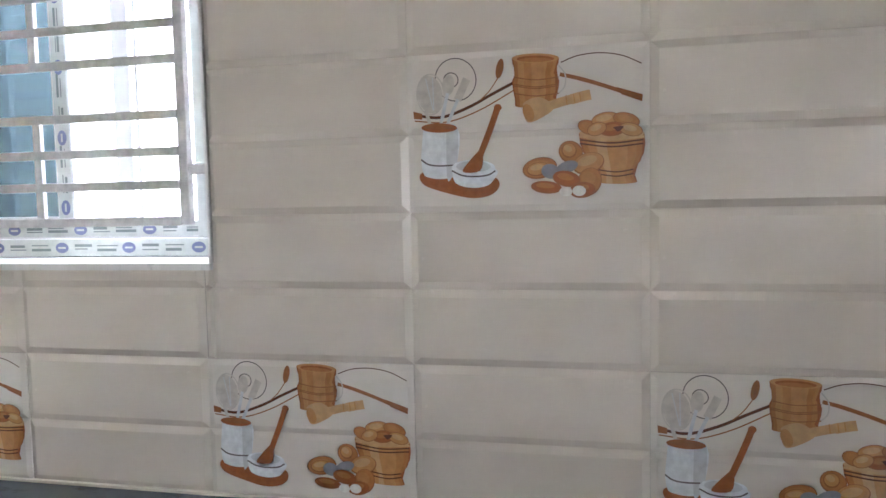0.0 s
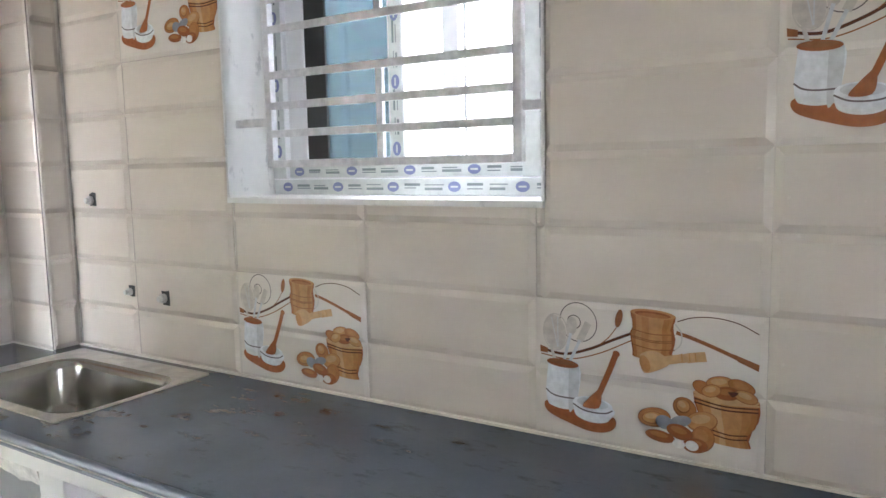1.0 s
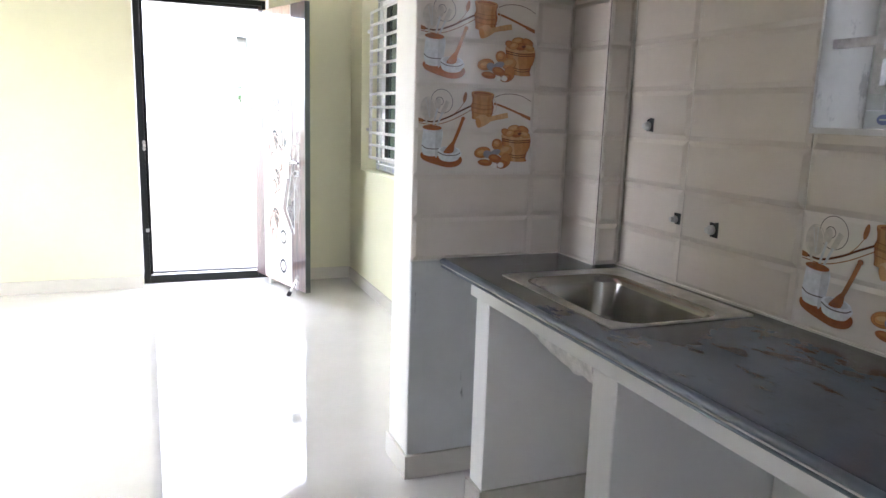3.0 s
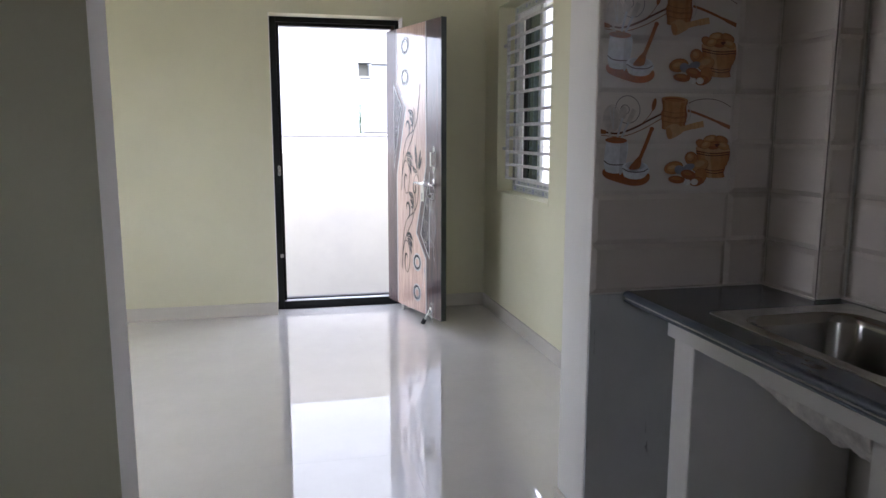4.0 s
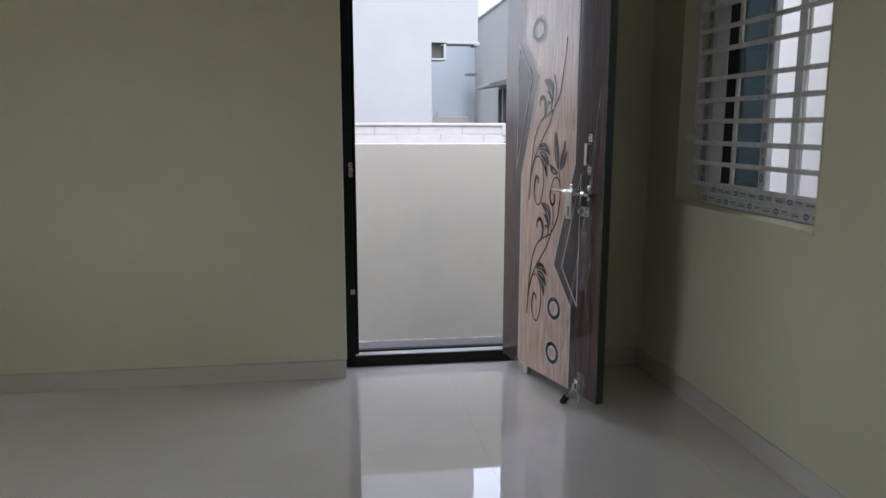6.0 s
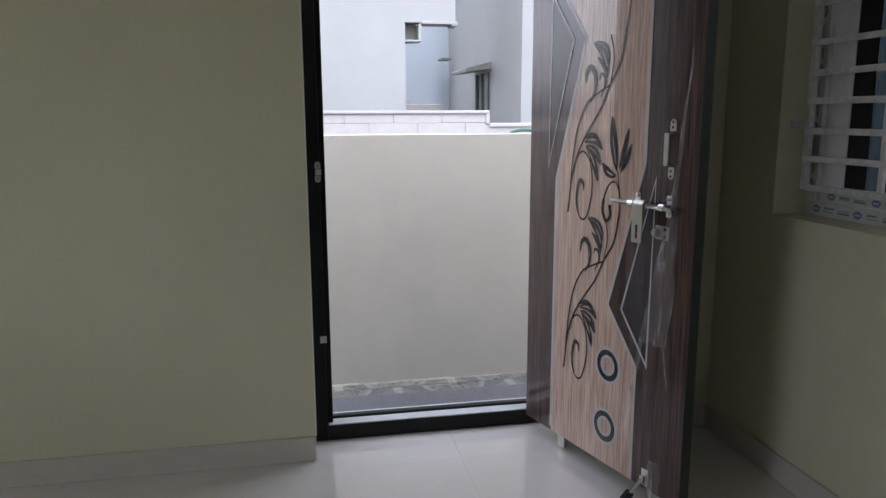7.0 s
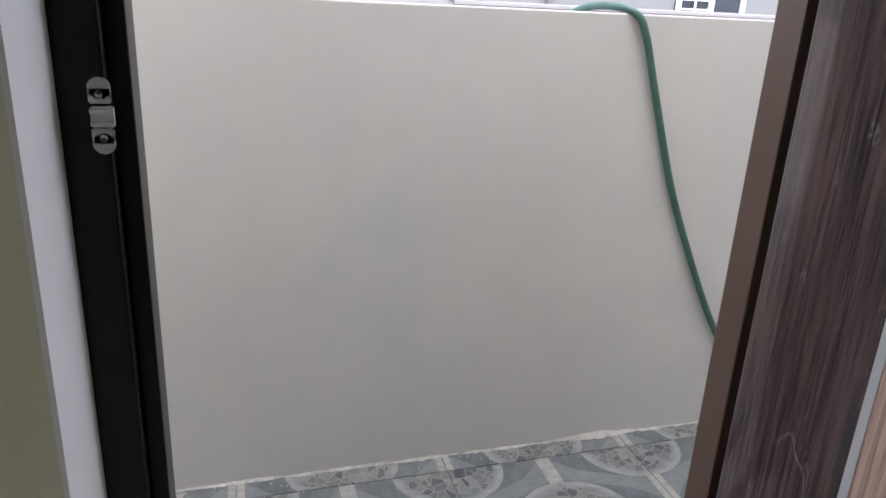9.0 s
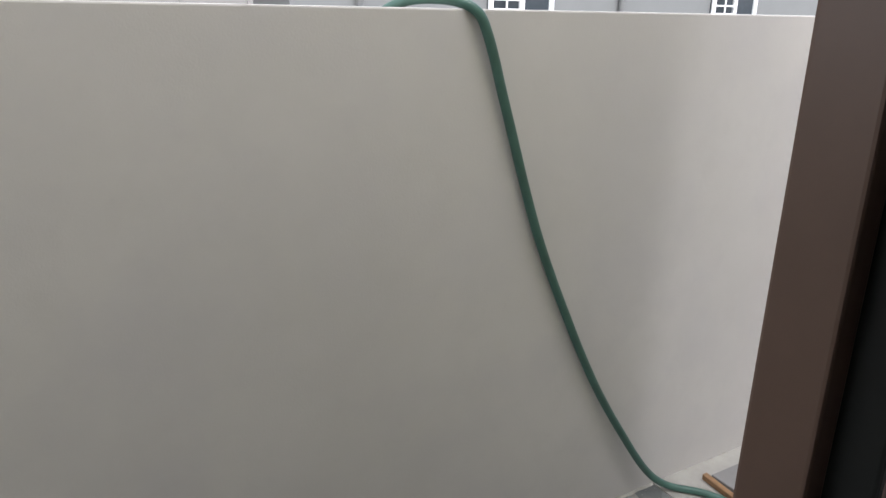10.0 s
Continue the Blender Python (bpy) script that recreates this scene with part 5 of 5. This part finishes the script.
def shrub(x, y, height, spread):
    """A small garden tree: forked tapered stem and a loose crown of separate leaves."""
    t = thing("garden_tree", "small leafy green tree behind the houses", "tree", (x, y, -0.5))
    rnd = random.Random(21)
    bm = bmesh.new()
    rod(bm, (x, y, -0.5), (x + 0.04, y + 0.02, height * 0.55), 0.06, 10, 0.035)
    tips = []
    for k in range(9):
        a = k * 2.4
        tip = Vector((x + spread * 0.6 * math.cos(a), y + spread * 0.6 * math.sin(a), height * (0.72 + 0.06 * (k % 4))))
        rod(bm, (x + 0.04, y + 0.02, height * (0.38 + 0.02 * k)), tip, 0.025, 6, 0.008)
        tips.append(tip)
    wpart("trunk", bm, MAT_BARK, t, "brown forked stem")
    bm = bmesh.new()
    for k in range(1500):
        c = tips[k % 9] + Vector((rnd.gauss(0, spread * 0.28), rnd.gauss(0, spread * 0.28), rnd.gauss(-0.12, 0.30)))
        d = Vector((rnd.uniform(-1, 1), rnd.uniform(-1, 1), rnd.uniform(-0.7, 0.3))).normalized()
        w = d.cross(Vector((rnd.uniform(-1, 1), rnd.uniform(-1, 1), rnd.uniform(-1, 1)))).normalized() * rnd.uniform(0.022, 0.04)
        n = rnd.uniform(0.08, 0.14)
        bm.faces.new([bm.verts.new(p) for p in (c, c + d * n * 0.5 + w, c + d * n, c + d * n * 0.5 - w)])
    wpart("crown", bm, MAT_FOLIAGE, t, "loose crown of pointed green leaves")


shrub(-22.3, 0.88, 2.5, 0.75)
house_b = thing("grey_house", "pale grey house with side window and canopy", "house", (-18, 6, 0))
wpart("wall", boxes((-21, -15.2, 1.95, 2.15, -0.49, 3.86), (-15.2, -15.0, 1.95, 20, -0.49, 3.86), (-21, -15.2, 19.8, 20, -0.49, 3.86)), MAT_BUILD, house_b)
wpart("roof", boxes((-21.1, -14.97, 1.92, 20.1, 3.86, 3.92)), MAT_BUILD, house_b)
can = bmesh.new()
prof = [(1.949, 2.12), (1.949, 2.24), (1.50, 2.13), (1.46, 2.10), (1.46, 2.05)]
ends = [[can.verts.new((x, y, z)) for y, z in prof] for x in (-18.3, -16.95)]
for k in range(len(prof)):
    can.faces.new((ends[0][k], ends[0][(k + 1) % 5], ends[1][(k + 1) % 5], ends[1][k]))
can.faces.new(ends[0])
can.faces.new(ends[1][::-1])
wpart("canopy", can, MAT_CANOPY, house_b, "dark grey window canopy")


def far_window(parent, side, a, b, z0, z1):
    """A dark window with a pale frame and a grille half, on the side or front face."""
    def bx(u0, u1, d0, d1, c, d):
        return (u0, u1, 1.95 - d1, 1.95 - d0, c, d) if side else (-15.0 + d0, -15.0 + d1, u0, u1, c, d)
    w = wpart("window", boxes(bx(a, b, 0.002, 0.03, z0, z1)), MAT_WINDOW_DARK, parent, "dark window pane")
    part("frame", boxes(bx(a, a + 0.07, 0.031, 0.07, z0, z1), bx(b - 0.07, b, 0.031, 0.07, z0, z1), bx((a + b) / 2 - 0.04, (a + b) / 2 + 0.04, 0.031, 0.07, z0, z1), bx(a, b, 0.031, 0.069, z0 - 0.06, z0)), MAT_CANOPY if side else MAT_UPVC, w, "window frame")
    if not side:
        m = (a + b) / 2
        for k in range(9):
            z = z0 + (z1 - z0) * (k + 0.5) / 9
            part("grille_bar", boxes(bx(a + 0.07, m - 0.04, 0.075, 0.095, z - 0.012, z + 0.012)), MAT_UPVC, w)
        part("grille_bar", boxes(bx((a + m) / 2 - 0.01, (a + m) / 2 + 0.01, 0.075, 0.094, z0, z1)), MAT_UPVC, w)


far_window(house_b, True, -17.97, -17.08, 0.9, 2.05)
far_window(house_b, False, 4.87, 6.03, 0.7, 1.9)
far_window(house_b, False, 9.51, 10.66, 0.7, 1.9)
for y in (2.87, 7.4):
    bm = bmesh.new()
    rod(bm, (-14.94, y, -0.4), (-14.94, y, 3.5), 0.05)
    wpart("downpipe", bm, MAT_BUILD, house_b, "white rainwater downpipe", True)
house_b.location.y -= 0.05
house_c = thing("side_house", "white rendered neighbouring house wall", "house", (-2, 1.1, 0))
# West end drawn out unseen to hold sky light off the parapet.
wpart("wall", boxes((-6.9, 4, 1.00, 1.2, -0.49, 7.0)), MAT_BUILD_WHITE, house_c)
wpart("pilaster", boxes((-2.05, -1.45, 0.90, 0.999, -0.49, 7.0), bevel=0.01, seg=1), MAT_BUILD_WHITE, house_c)


# ---------------------------------------------------------------- decorated tile picture
TW, TH, ROWS0 = 0.45, 0.30, 0.82


def art(a, b):
    """From the drawing's grid to metres on the tile."""
    s = (a - 45) / 915
    return 0.45 * s, 0.30 * (690 - 20 * s - b) / (596 + 28 * s)


PAINTS = {"brown": (0.33, 0.14, 0.06), "dark": (0.13, 0.055, 0.035), "orange": (0.46, 0.20, 0.075), "tan": (0.62, 0.38, 0.19), "amber": (0.55, 0.28, 0.11), "rust": (0.36, 0.13, 0.05), "deep": (0.50, 0.235, 0.09),
          "white": (0.76, 0.78, 0.80), "shade": (0.60, 0.61, 0.62), "grey": (0.30, 0.30, 0.32), "pale": (0.58, 0.53, 0.47), "line": (0.16, 0.13, 0.13), "ivory": (0.84, 0.80, 0.74)}
PAINT_ORDER = list(PAINTS)
GLOW = {"orange": "deep", "amber": "tan", "rust": "orange", "deep": "amber"}
PAINT_MATS = [plain("glaze_" + k, c, 0.14, 0, 0.16, 60, 300, 0) for k, c in PAINTS.items()]


def picture():
    bm = bmesh.new()
    layer = [0]

    def put(pts, paint, soft=False):
        if soft:
            ring = [Vector((x, 0, z)) for x, z in pts]
            ring = smooth_line([ring[-1], *ring, ring[0]], 4)[4:-1]
            pts = [(p.x, p.z) for p in ring]
        layer[0] += 1
        y = -0.00003 * layer[0]
        f = bm.faces.new([bm.verts.new((*[art(*p)[0]], y, art(*p)[1])) for p in pts])
        f.material_index = PAINT_ORDER.index(paint)
        res = bmesh.ops.triangulate(bm, faces=[f])
        for g in res["faces"]:
            g.material_index = PAINT_ORDER.index(paint)

    def oval(cx, cy, rx, ry, paint, rot=0, n=20):
        c, s = math.cos(radians(rot)), math.sin(radians(rot))
        put([(cx + rx * math.cos(t) * c - ry * math.sin(t) * s, cy + rx * math.cos(t) * s + ry * math.sin(t) * c) for t in np.linspace(0, 2 * math.pi, n + 1)[:-1]], paint)

    def stroke(pts, w, paint, closed=False):
        layer[0] += 1
        y = -0.00003 * layer[0]
        p = [Vector((x, 0, z)) for x, z in pts]
        if len(p) > 2 and not closed:
            p = smooth_line(p, 6)
        p = [Vector((q.x, q.z)) for q in p]
        n = len(p)
        rows = []
        for i, q in enumerate(p):
            a, b = p[i - 1] if (i or closed) else q, p[(i + 1) % n] if (i < n - 1 or closed) else q
            d = (b - a).normalized()
            k = Vector((-d.y, d.x)) * w / 2
            rows.append([bm.verts.new((art(*r)[0], y, art(*r)[1])) for r in ((q + k), (q - k))])
        for i in range(n if closed else n - 1):
            a, b = rows[i], rows[(i + 1) % n]
            bm.faces.new((a[0], a[1], b[1], b[0])).material_index = PAINT_ORDER.index(paint)

    def ringline(cx, cy, rx, ry, w, paint):
        stroke([(cx + rx * math.cos(t), cy + ry * math.sin(t)) for t in np.linspace(0, 2 * math.pi, 29)[:-1]], w, paint, True)

    # swashes, ring and leaf behind the crockery
    stroke([(72, 318), (180, 326), (290, 288), (380, 240), (466, 196)], 11, "dark")
    stroke([(75, 340), (200, 344), (330, 300), (470, 222)], 5, "brown")
    put([(70, 304), (105, 312), (105, 334), (72, 332)], "brown")
    stroke([(636, 168), (700, 182), (800, 212), (930, 258)], 15, "brown")
    put([(840, 216), (934, 244), (932, 270), (860, 244)], "brown")
    stroke([(640, 124), (700, 100), (780, 90), (860, 100), (930, 130)], 4, "dark")
    stroke([(405, 178), (370, 228), (335, 262)], 4, "brown")
    oval(411, 145, 14, 38, "brown", 12)
    stroke([(632, 135), (656, 170), (652, 215), (622, 246)], 5, "pale")
    ringline(240, 185, 80, 80, 4, "line")
    ringline(222, 186, 28, 27, 4, "line")
    # utensils
    oval(138, 240, 50, 72, "pale", -8)
    ringline(140, 240, 54, 76, 5, "pale")
    stroke([(122, 180), (150, 300)], 4, "shade")
    stroke([(150, 176), (152, 300)], 4, "shade")
    stroke([(120, 300), (138, 360)], 14, "pale")
    oval(211, 205, 24, 40, "pale", 8)
    stroke([(208, 235), (178, 358)], 13, "shade")
    stroke([(284, 182), (246, 262)], 30, "pale")
    stroke([(248, 258), (204, 356)], 13, "shade")
    # board, crock, dish, spoon
    put([(94, 540), (92, 565), (120, 590), (200, 614), (290, 632), (360, 624), (398, 598), (402, 566), (370, 552), (240, 556), (120, 534)], "rust", True)
    put([(108, 372), (244, 366), (240, 500), (222, 548), (180, 560), (130, 555), (106, 540), (98, 480)], "white", True)
    put([(200, 372), (244, 366), (240, 500), (222, 548), (200, 556)], "shade", True)
    oval(172, 366, 71, 18, "rust")
    oval(172, 362, 58, 10, "brown")
    stroke([(97, 486), (125, 504), (170, 510), (238, 506)], 6, "line")
    put([(218, 520), (390, 520), (376, 570), (345, 588), (300, 593), (255, 586), (228, 568)], "white", True)
    oval(304, 516, 85, 30, "white")
    oval(304, 512, 68, 21, "shade")
    stroke([(219, 528), (260, 546), (310, 550), (360, 544), (389, 528)], 6, "line")
    put([(326, 452), (342, 470), (330, 528), (262, 532), (290, 490)], "rust", True)
    stroke([(402, 288), (372, 370), (332, 468)], 24, "rust")
    oval(402, 290, 15, 13, "rust")
    def turned(cx, lean, rows, tones):
        """A turned wooden vessel: upright strips shaded round its girth."""
        y0, n = rows[0][0], len(tones)
        full = [rows[0]]
        for a, b in zip(rows, rows[1:]):
            full += [(a[0] + (b[0] - a[0]) * k / 3, a[1] + (b[1] - a[1]) * (k / 3) ** 2 * (3 - 2 * k / 3)) for k in (1, 2, 3)]
        for k, tone in enumerate(tones):
            f0, f1 = (-math.cos(math.pi * q / n) for q in (k, k + 1))
            side = [[(cx + lean * (y - y0) + f * w, y + 9 * math.sqrt(max(0.0, 1 - f * f))) for y, w in full] for f in (f0, f1)]
            put(side[0] + side[1][::-1], tone)

    # wooden mortar and pestle
    turned(546, 0.0, [(106, 88), (126, 86), (146, 76), (160, 72), (172, 80), (192, 88), (216, 86), (236, 74), (248, 68), (262, 78), (284, 78)],
           ["rust", "orange", "amber", "deep", "amber", "amber", "orange", "deep", "rust"])
    oval(546, 108, 88, 18, "amber")
    oval(546, 110, 70, 12, "rust")
    oval(546, 114, 60, 8, "orange")
    for y in (182, 208, 214, 242):
        stroke([(464, y - 4), (546, y + 6), (632, y - 4)], 4, "brown")
    put([(498, 276), (556, 252), (604, 276), (606, 304), (530, 346), (504, 330)], "tan", True)
    oval(518, 310, 20, 34, "amber", -20)
    stroke([(598, 284), (650, 268), (690, 258)], 34, "tan")
    stroke([(676, 262), (720, 250), (748, 244)], 38, "tan")
    for x in (662, 690, 712):
        stroke([(x, 282 - (x - 662) * 0.3), (x - 4, 246 - (x - 662) * 0.2)], 4, "amber")
    # bowl of almonds
    turned(822, 0.10, [(390, 118), (424, 117), (456, 110), (486, 96), (508, 80), (524, 66), (534, 63), (548, 70), (568, 74)],
           ["rust", "orange", "amber", "tan", "amber", "amber", "deep", "orange", "rust"])
    oval(822, 388, 118, 22, "tan")
    for cx, cy, rx, ry, pt, ro in ((740, 366, 38, 24, "orange", 20), (800, 336, 48, 24, "amber", -12), (876, 338, 46, 24, "orange", 14), (826, 372, 46, 24, "rust", -8), (892, 374, 40, 22, "amber", 12), (770, 372, 34, 22, "amber", -20)):
        oval(cx, cy, rx + 3, ry + 3, "brown", ro)
        oval(cx, cy, rx, ry, pt, ro)
        oval(cx - 4, cy - 5, rx * 0.62, ry * 0.5, GLOW[pt], ro)
    put([(828, 366), (866, 362), (846, 382)], "dark", True)
    stroke([(706, 400), (820, 412), (940, 400)], 9, "tan")
    for y in (412, 426):
        stroke([(708, y), (820, y + 12), (936, y)], 6, "dark")
    for y in (524, 540):
        stroke([(772, y), (840, y + 8), (900, y - 2)], 5, "dark")
    # loose almonds and shells
    for cx, cy, rx, ry, pt, ro in ((558, 516, 62, 36, "orange", -12), (552, 520, 40, 22, "amber", -12), (674, 456, 42, 38, "orange", 30), (668, 450, 24, 24, "amber", 30), (738, 498, 56, 36, "amber", -18),
                                   (742, 566, 40, 50, "orange", 20), (598, 530, 34, 28, "grey", 10), (660, 514, 42, 22, "grey", -20), (582, 588, 54, 20, "rust", 4), (658, 556, 48, 26, "rust", 10), (716, 598, 44, 26, "rust", -8),
                                   (655, 606, 24, 18, "ivory", 0), (704, 603, 25, 20, "ivory", 0)):
        if pt in GLOW:
            oval(cx, cy + 2, rx + 4, ry + 4, "brown", ro)
        oval(cx, cy, rx, ry, pt, ro)
        if pt in GLOW:
            oval(cx - 4, cy - ry * 0.22, rx * 0.66, ry * 0.5, GLOW[pt], ro)
    return mesh_of(bm, "picture", PAINT_MATS)


PICTURE = picture()


# ---------------------------------------------------------------- wall tiles (last)
def tile_mesh(w, rows, groove=0.006, edge=0.012):
    """A glazed tile: one pillow-edged brick per row height, in the plane x-z, facing -y."""
    bm = bmesh.new()
    g = 0.0002
    z = 0.0
    for h in rows:
        outer = [(g, z + g * (z == 0)), (w - g, z + g * (z == 0)), (w - g, z + h - g), (g, z + h - g)]
        e = min(edge, w * 0.3, h * 0.3)
        inner = [(g + e, z + e), (w - g - e, z + e), (w - g - e, z + h - e), (g + e, z + h - e)]
        a = [bm.verts.new((x, 0.0095, q)) for x, q in outer]
        b = [bm.verts.new((x, groove - 0.001, q)) for x, q in outer]
        c = [bm.verts.new((x, -0.001, q)) for x, q in inner]
        for k in range(4):
            bm.faces.new((a[k], a[(k + 1) % 4], b[(k + 1) % 4], b[k]))
            bm.faces.new((b[k], b[(k + 1) % 4], c[(k + 1) % 4], c[k]))
        bm.faces.new(c)
        z += h
    return bm


MESHES = {}


def lay_tile(parent, m, w, rows, decor=False):
    key = (round(w, 4), tuple(round(r, 4) for r in rows), decor)
    if key not in MESHES:
        mat = MAT_DECOR if decor else MAT_TILE
        MESHES[key] = mesh_of(tile_mesh(w, rows, 0.0040 if decor else 0.0068, 0.012 if decor else 0.015), "tile", mat)
    ob = new("tile", MESHES[key])
    ob.parent = parent
    ob.matrix_parent_inverse = Matrix.Identity(4)
    ob.matrix_basis = m
    if decor:
        pic = new("picture", PICTURE)
        pic.parent = ob
        pic.location = (0.0, -0.0013, 0.0)
        tagged(pic, "printed kitchen still life of crockery and almonds")
    return ob


def tile_rows(z0, z1, top_cut=None):
    """Row heights of the brick courses between two heights, on the wall's course grid."""
    out, z = [], z0
    while z < z1 - 0.004:
        nxt = ROWS0 + 0.15 * (math.floor((z - ROWS0) / 0.15 + 1e-4) + 1)
        nxt = min(nxt, z1)
        out.append(nxt - z)
        z = nxt
    return out


def tile_run(parent, frame_m, u0, u1, z0, z1, origin, decor=(), hole=None):
    """Tiles over a rectangle of a wall; u along the wall, columns start at origin."""
    k0 = math.floor((u0 - origin) / TW + 1e-4)
    k = k0
    while origin + k * TW < u1 - 0.005:
        a, b = max(u0, origin + k * TW), min(u1, origin + (k + 1) * TW)
        j = math.floor((z0 - ROWS0) / TH + 1e-4)
        while ROWS0 + j * TH < z1 - 0.005:
            c, d = max(z0, ROWS0 + j * TH), min(z1, ROWS0 + (j + 1) * TH)
            cells = [(a, b, c, d)]
            if hole:
                ha, hb, hc, hd = hole
                if a < hb - 0.004 and b > ha + 0.004 and c < hd and d > hc:
                    cells = []
                    if a < ha - 0.006:
                        cells.append((a, ha, c, d))
                    if b > hb + 0.006:
                        cells.append((hb, b, c, d))
                    if c < hc - 0.006:
                        cells.append((max(a, ha), min(b, hb), c, hc))
                    if d > hd + 0.006:
                        cells.append((max(a, ha), min(b, hb), hd, d))
            for e, f, g, h in cells:
                if f - e > 0.006:
                    lay_tile(parent, frame_m @ Matrix.Translation((e, 0, g)), f - e, tile_rows(g, h), (k, j) in decor)
            j += 1
        k += 1


# kitchen window wall: x along the wall, facing -y
ORIGIN_K = -2.10
tile_run(wall_k, Matrix.Identity(4), -2.409, KX1, 0.828, 2.62, ORIGIN_K, {(1, 0), (3, 0), (5, 0), (7, 0), (4, 2), (0, 3), (6, 3)}, WIN_K)
# partition's kitchen face: seen from the kitchen, u runs towards the window wall
face_p = Matrix.Translation((KX0, -0.68, 0)) @ Matrix.Rotation(radians(90), 4, "Z")
tile_run(wall_p, face_p, 0.0, 0.594, 0.822, 2.62, 0.0, {(0, 1), (0, 2), (0, 3), (0, 4)})
column = bpy.data.objects["tiled_column"]
tile_run(column, Matrix.Translation((0, -0.094, 0)), KX0 + 0.002, -2.411, 0.828, 2.62, KX0 + 0.002)
face_c = Matrix.Translation((-2.410, -0.0935, 0)) @ Matrix.Rotation(radians(90), 4, "Z")
tile_run(column, face_c, 0.0, 0.092, 0.828, 2.62, 0.0)
solid("corner_trim", boxes((-2.4115, -2.4085, -0.0962, -0.0935, 0.828, 2.62)), MAT_JOINT, "dark open joint on the column corner", "trim")
bm = bmesh.new()
quad_box(bm, -2.41, KX1, -0.006, 0.004, COUNTER + 0.0005, COUNTER + 0.006)
quad_box(bm, KX0, KX0 + 0.006, -0.556, -0.095, COUNTER + 0.0005, COUNTER + 0.006)
quad_box(bm, KX0, -2.41, -0.100, -0.094, COUNTER + 0.0005, COUNTER + 0.006)
solid("counter_sealant", bm, MAT_GROUT, "pale yellow cement line behind the worktop", "trim")

for xa, xb in ((WIN_K[0] - 0.004, WIN_K[0] + 0.002), (WIN_K[1] - 0.002, WIN_K[1] + 0.004)):
    solid("tile_edge_trim", boxes((xa, xb, -0.0008, 0.0095, WIN_K[2] + 0.003, 2.36)), MAT_DECOR, "pale filled tile edge beside the window opening", "trim")

# patterned tiles on the living room wall
clad = solid("patterned_cladding", boxes((-4.052, KX0 - 0.217, -0.076, -0.071, 0.0, 2.4)), MAT_GROUT, "white wall tiles printed with grey daisies", "wall tiles")
mesh = mesh_of(boxes((0.001, 0.299, -0.008, 0.0, 0.001, 0.299), bevel=0.001, seg=1), "tile", MAT_DAISY)
for i in range(3):
    for j in range(8):
        ob = new("tile", mesh)
        ob.parent = clad
        ob.location = (-4.052 + 0.3 * i, -0.076, 0.3 * j)

# floor tiles
mesh = mesh_of(boxes((0.0002, 0.7998, 0.0002, 0.7998, -0.010, 0.0)), "tile", MAT_FLOOR)
x = -3.435 - 0.8 * 4
while x < KX1:
    y = SOUTH - 0.1
    while y < 0:
        if x + 0.8 > -6.08:
            a, b, c, d = max(x, -6.085), min(x + 0.8, KX1), max(y, SOUTH), min(y + 0.8, -0.002)
            if b - a > 0.02 and d - c > 0.02:
                full = abs(b - a - 0.8) < 1e-6 and abs(d - c - 0.8) < 1e-6
                ob = new("tile", mesh if full else mesh_of(boxes((0.0002, b - a - 0.0002, 0.0002, d - c - 0.0002, -0.010, 0.0)), "tile", MAT_FLOOR))
                ob.parent = floor
                ob.location = (a, c, 0.0)
        y += 0.8
    x += 0.8

# terrace tiles
mesh = mesh_of(boxes((0.001, 0.274, 0.001, 0.605, -0.008, 0.0), bevel=0.001, seg=1), "tile", MAT_TERRACE)
edge = mesh_of(boxes((0.001, 0.073, 0.001, 0.605, -0.008, 0.0005), bevel=0.001, seg=1), "tile", MAT_TERRACE_CUT)
for j in range(-11, 2):
    y = -0.885 + 0.606 * j
    for x0, me in ((-7.035, mesh), (-6.760, mesh), (-6.485, mesh), (-7.110, edge)):
        if y + 0.606 > 0.35:
            continue
        ob = new("tile", me)
        ob.parent = terrace
        ob.location = (x0, y, TZ)

# boundary wall blocks: a cut course under the coping, full courses below
rnd = random.Random(12)
for j, (z, h) in enumerate(((1.1535, 0.113), (0.962, 0.188), (0.770, 0.188))):
    mesh = mesh_of(boxes((-0.010, 0.0, 0.0030, 0.6140, 0.0, h - 0.002), bevel=0.003, seg=1), "block", MAT_BLOCK)
    for i in range(-12, 20):
        y = 0.122 + 0.617 * i + (0.308 if j % 2 else 0.0)
        if y + 0.6 > 0.75 and j == 0:
            continue
        ob = new("block", mesh)
        ob.parent = block_wall
        ob.location = (-12.6125 + rnd.uniform(-0.003, 0.002), y, z + rnd.uniform(-0.002, 0.002))
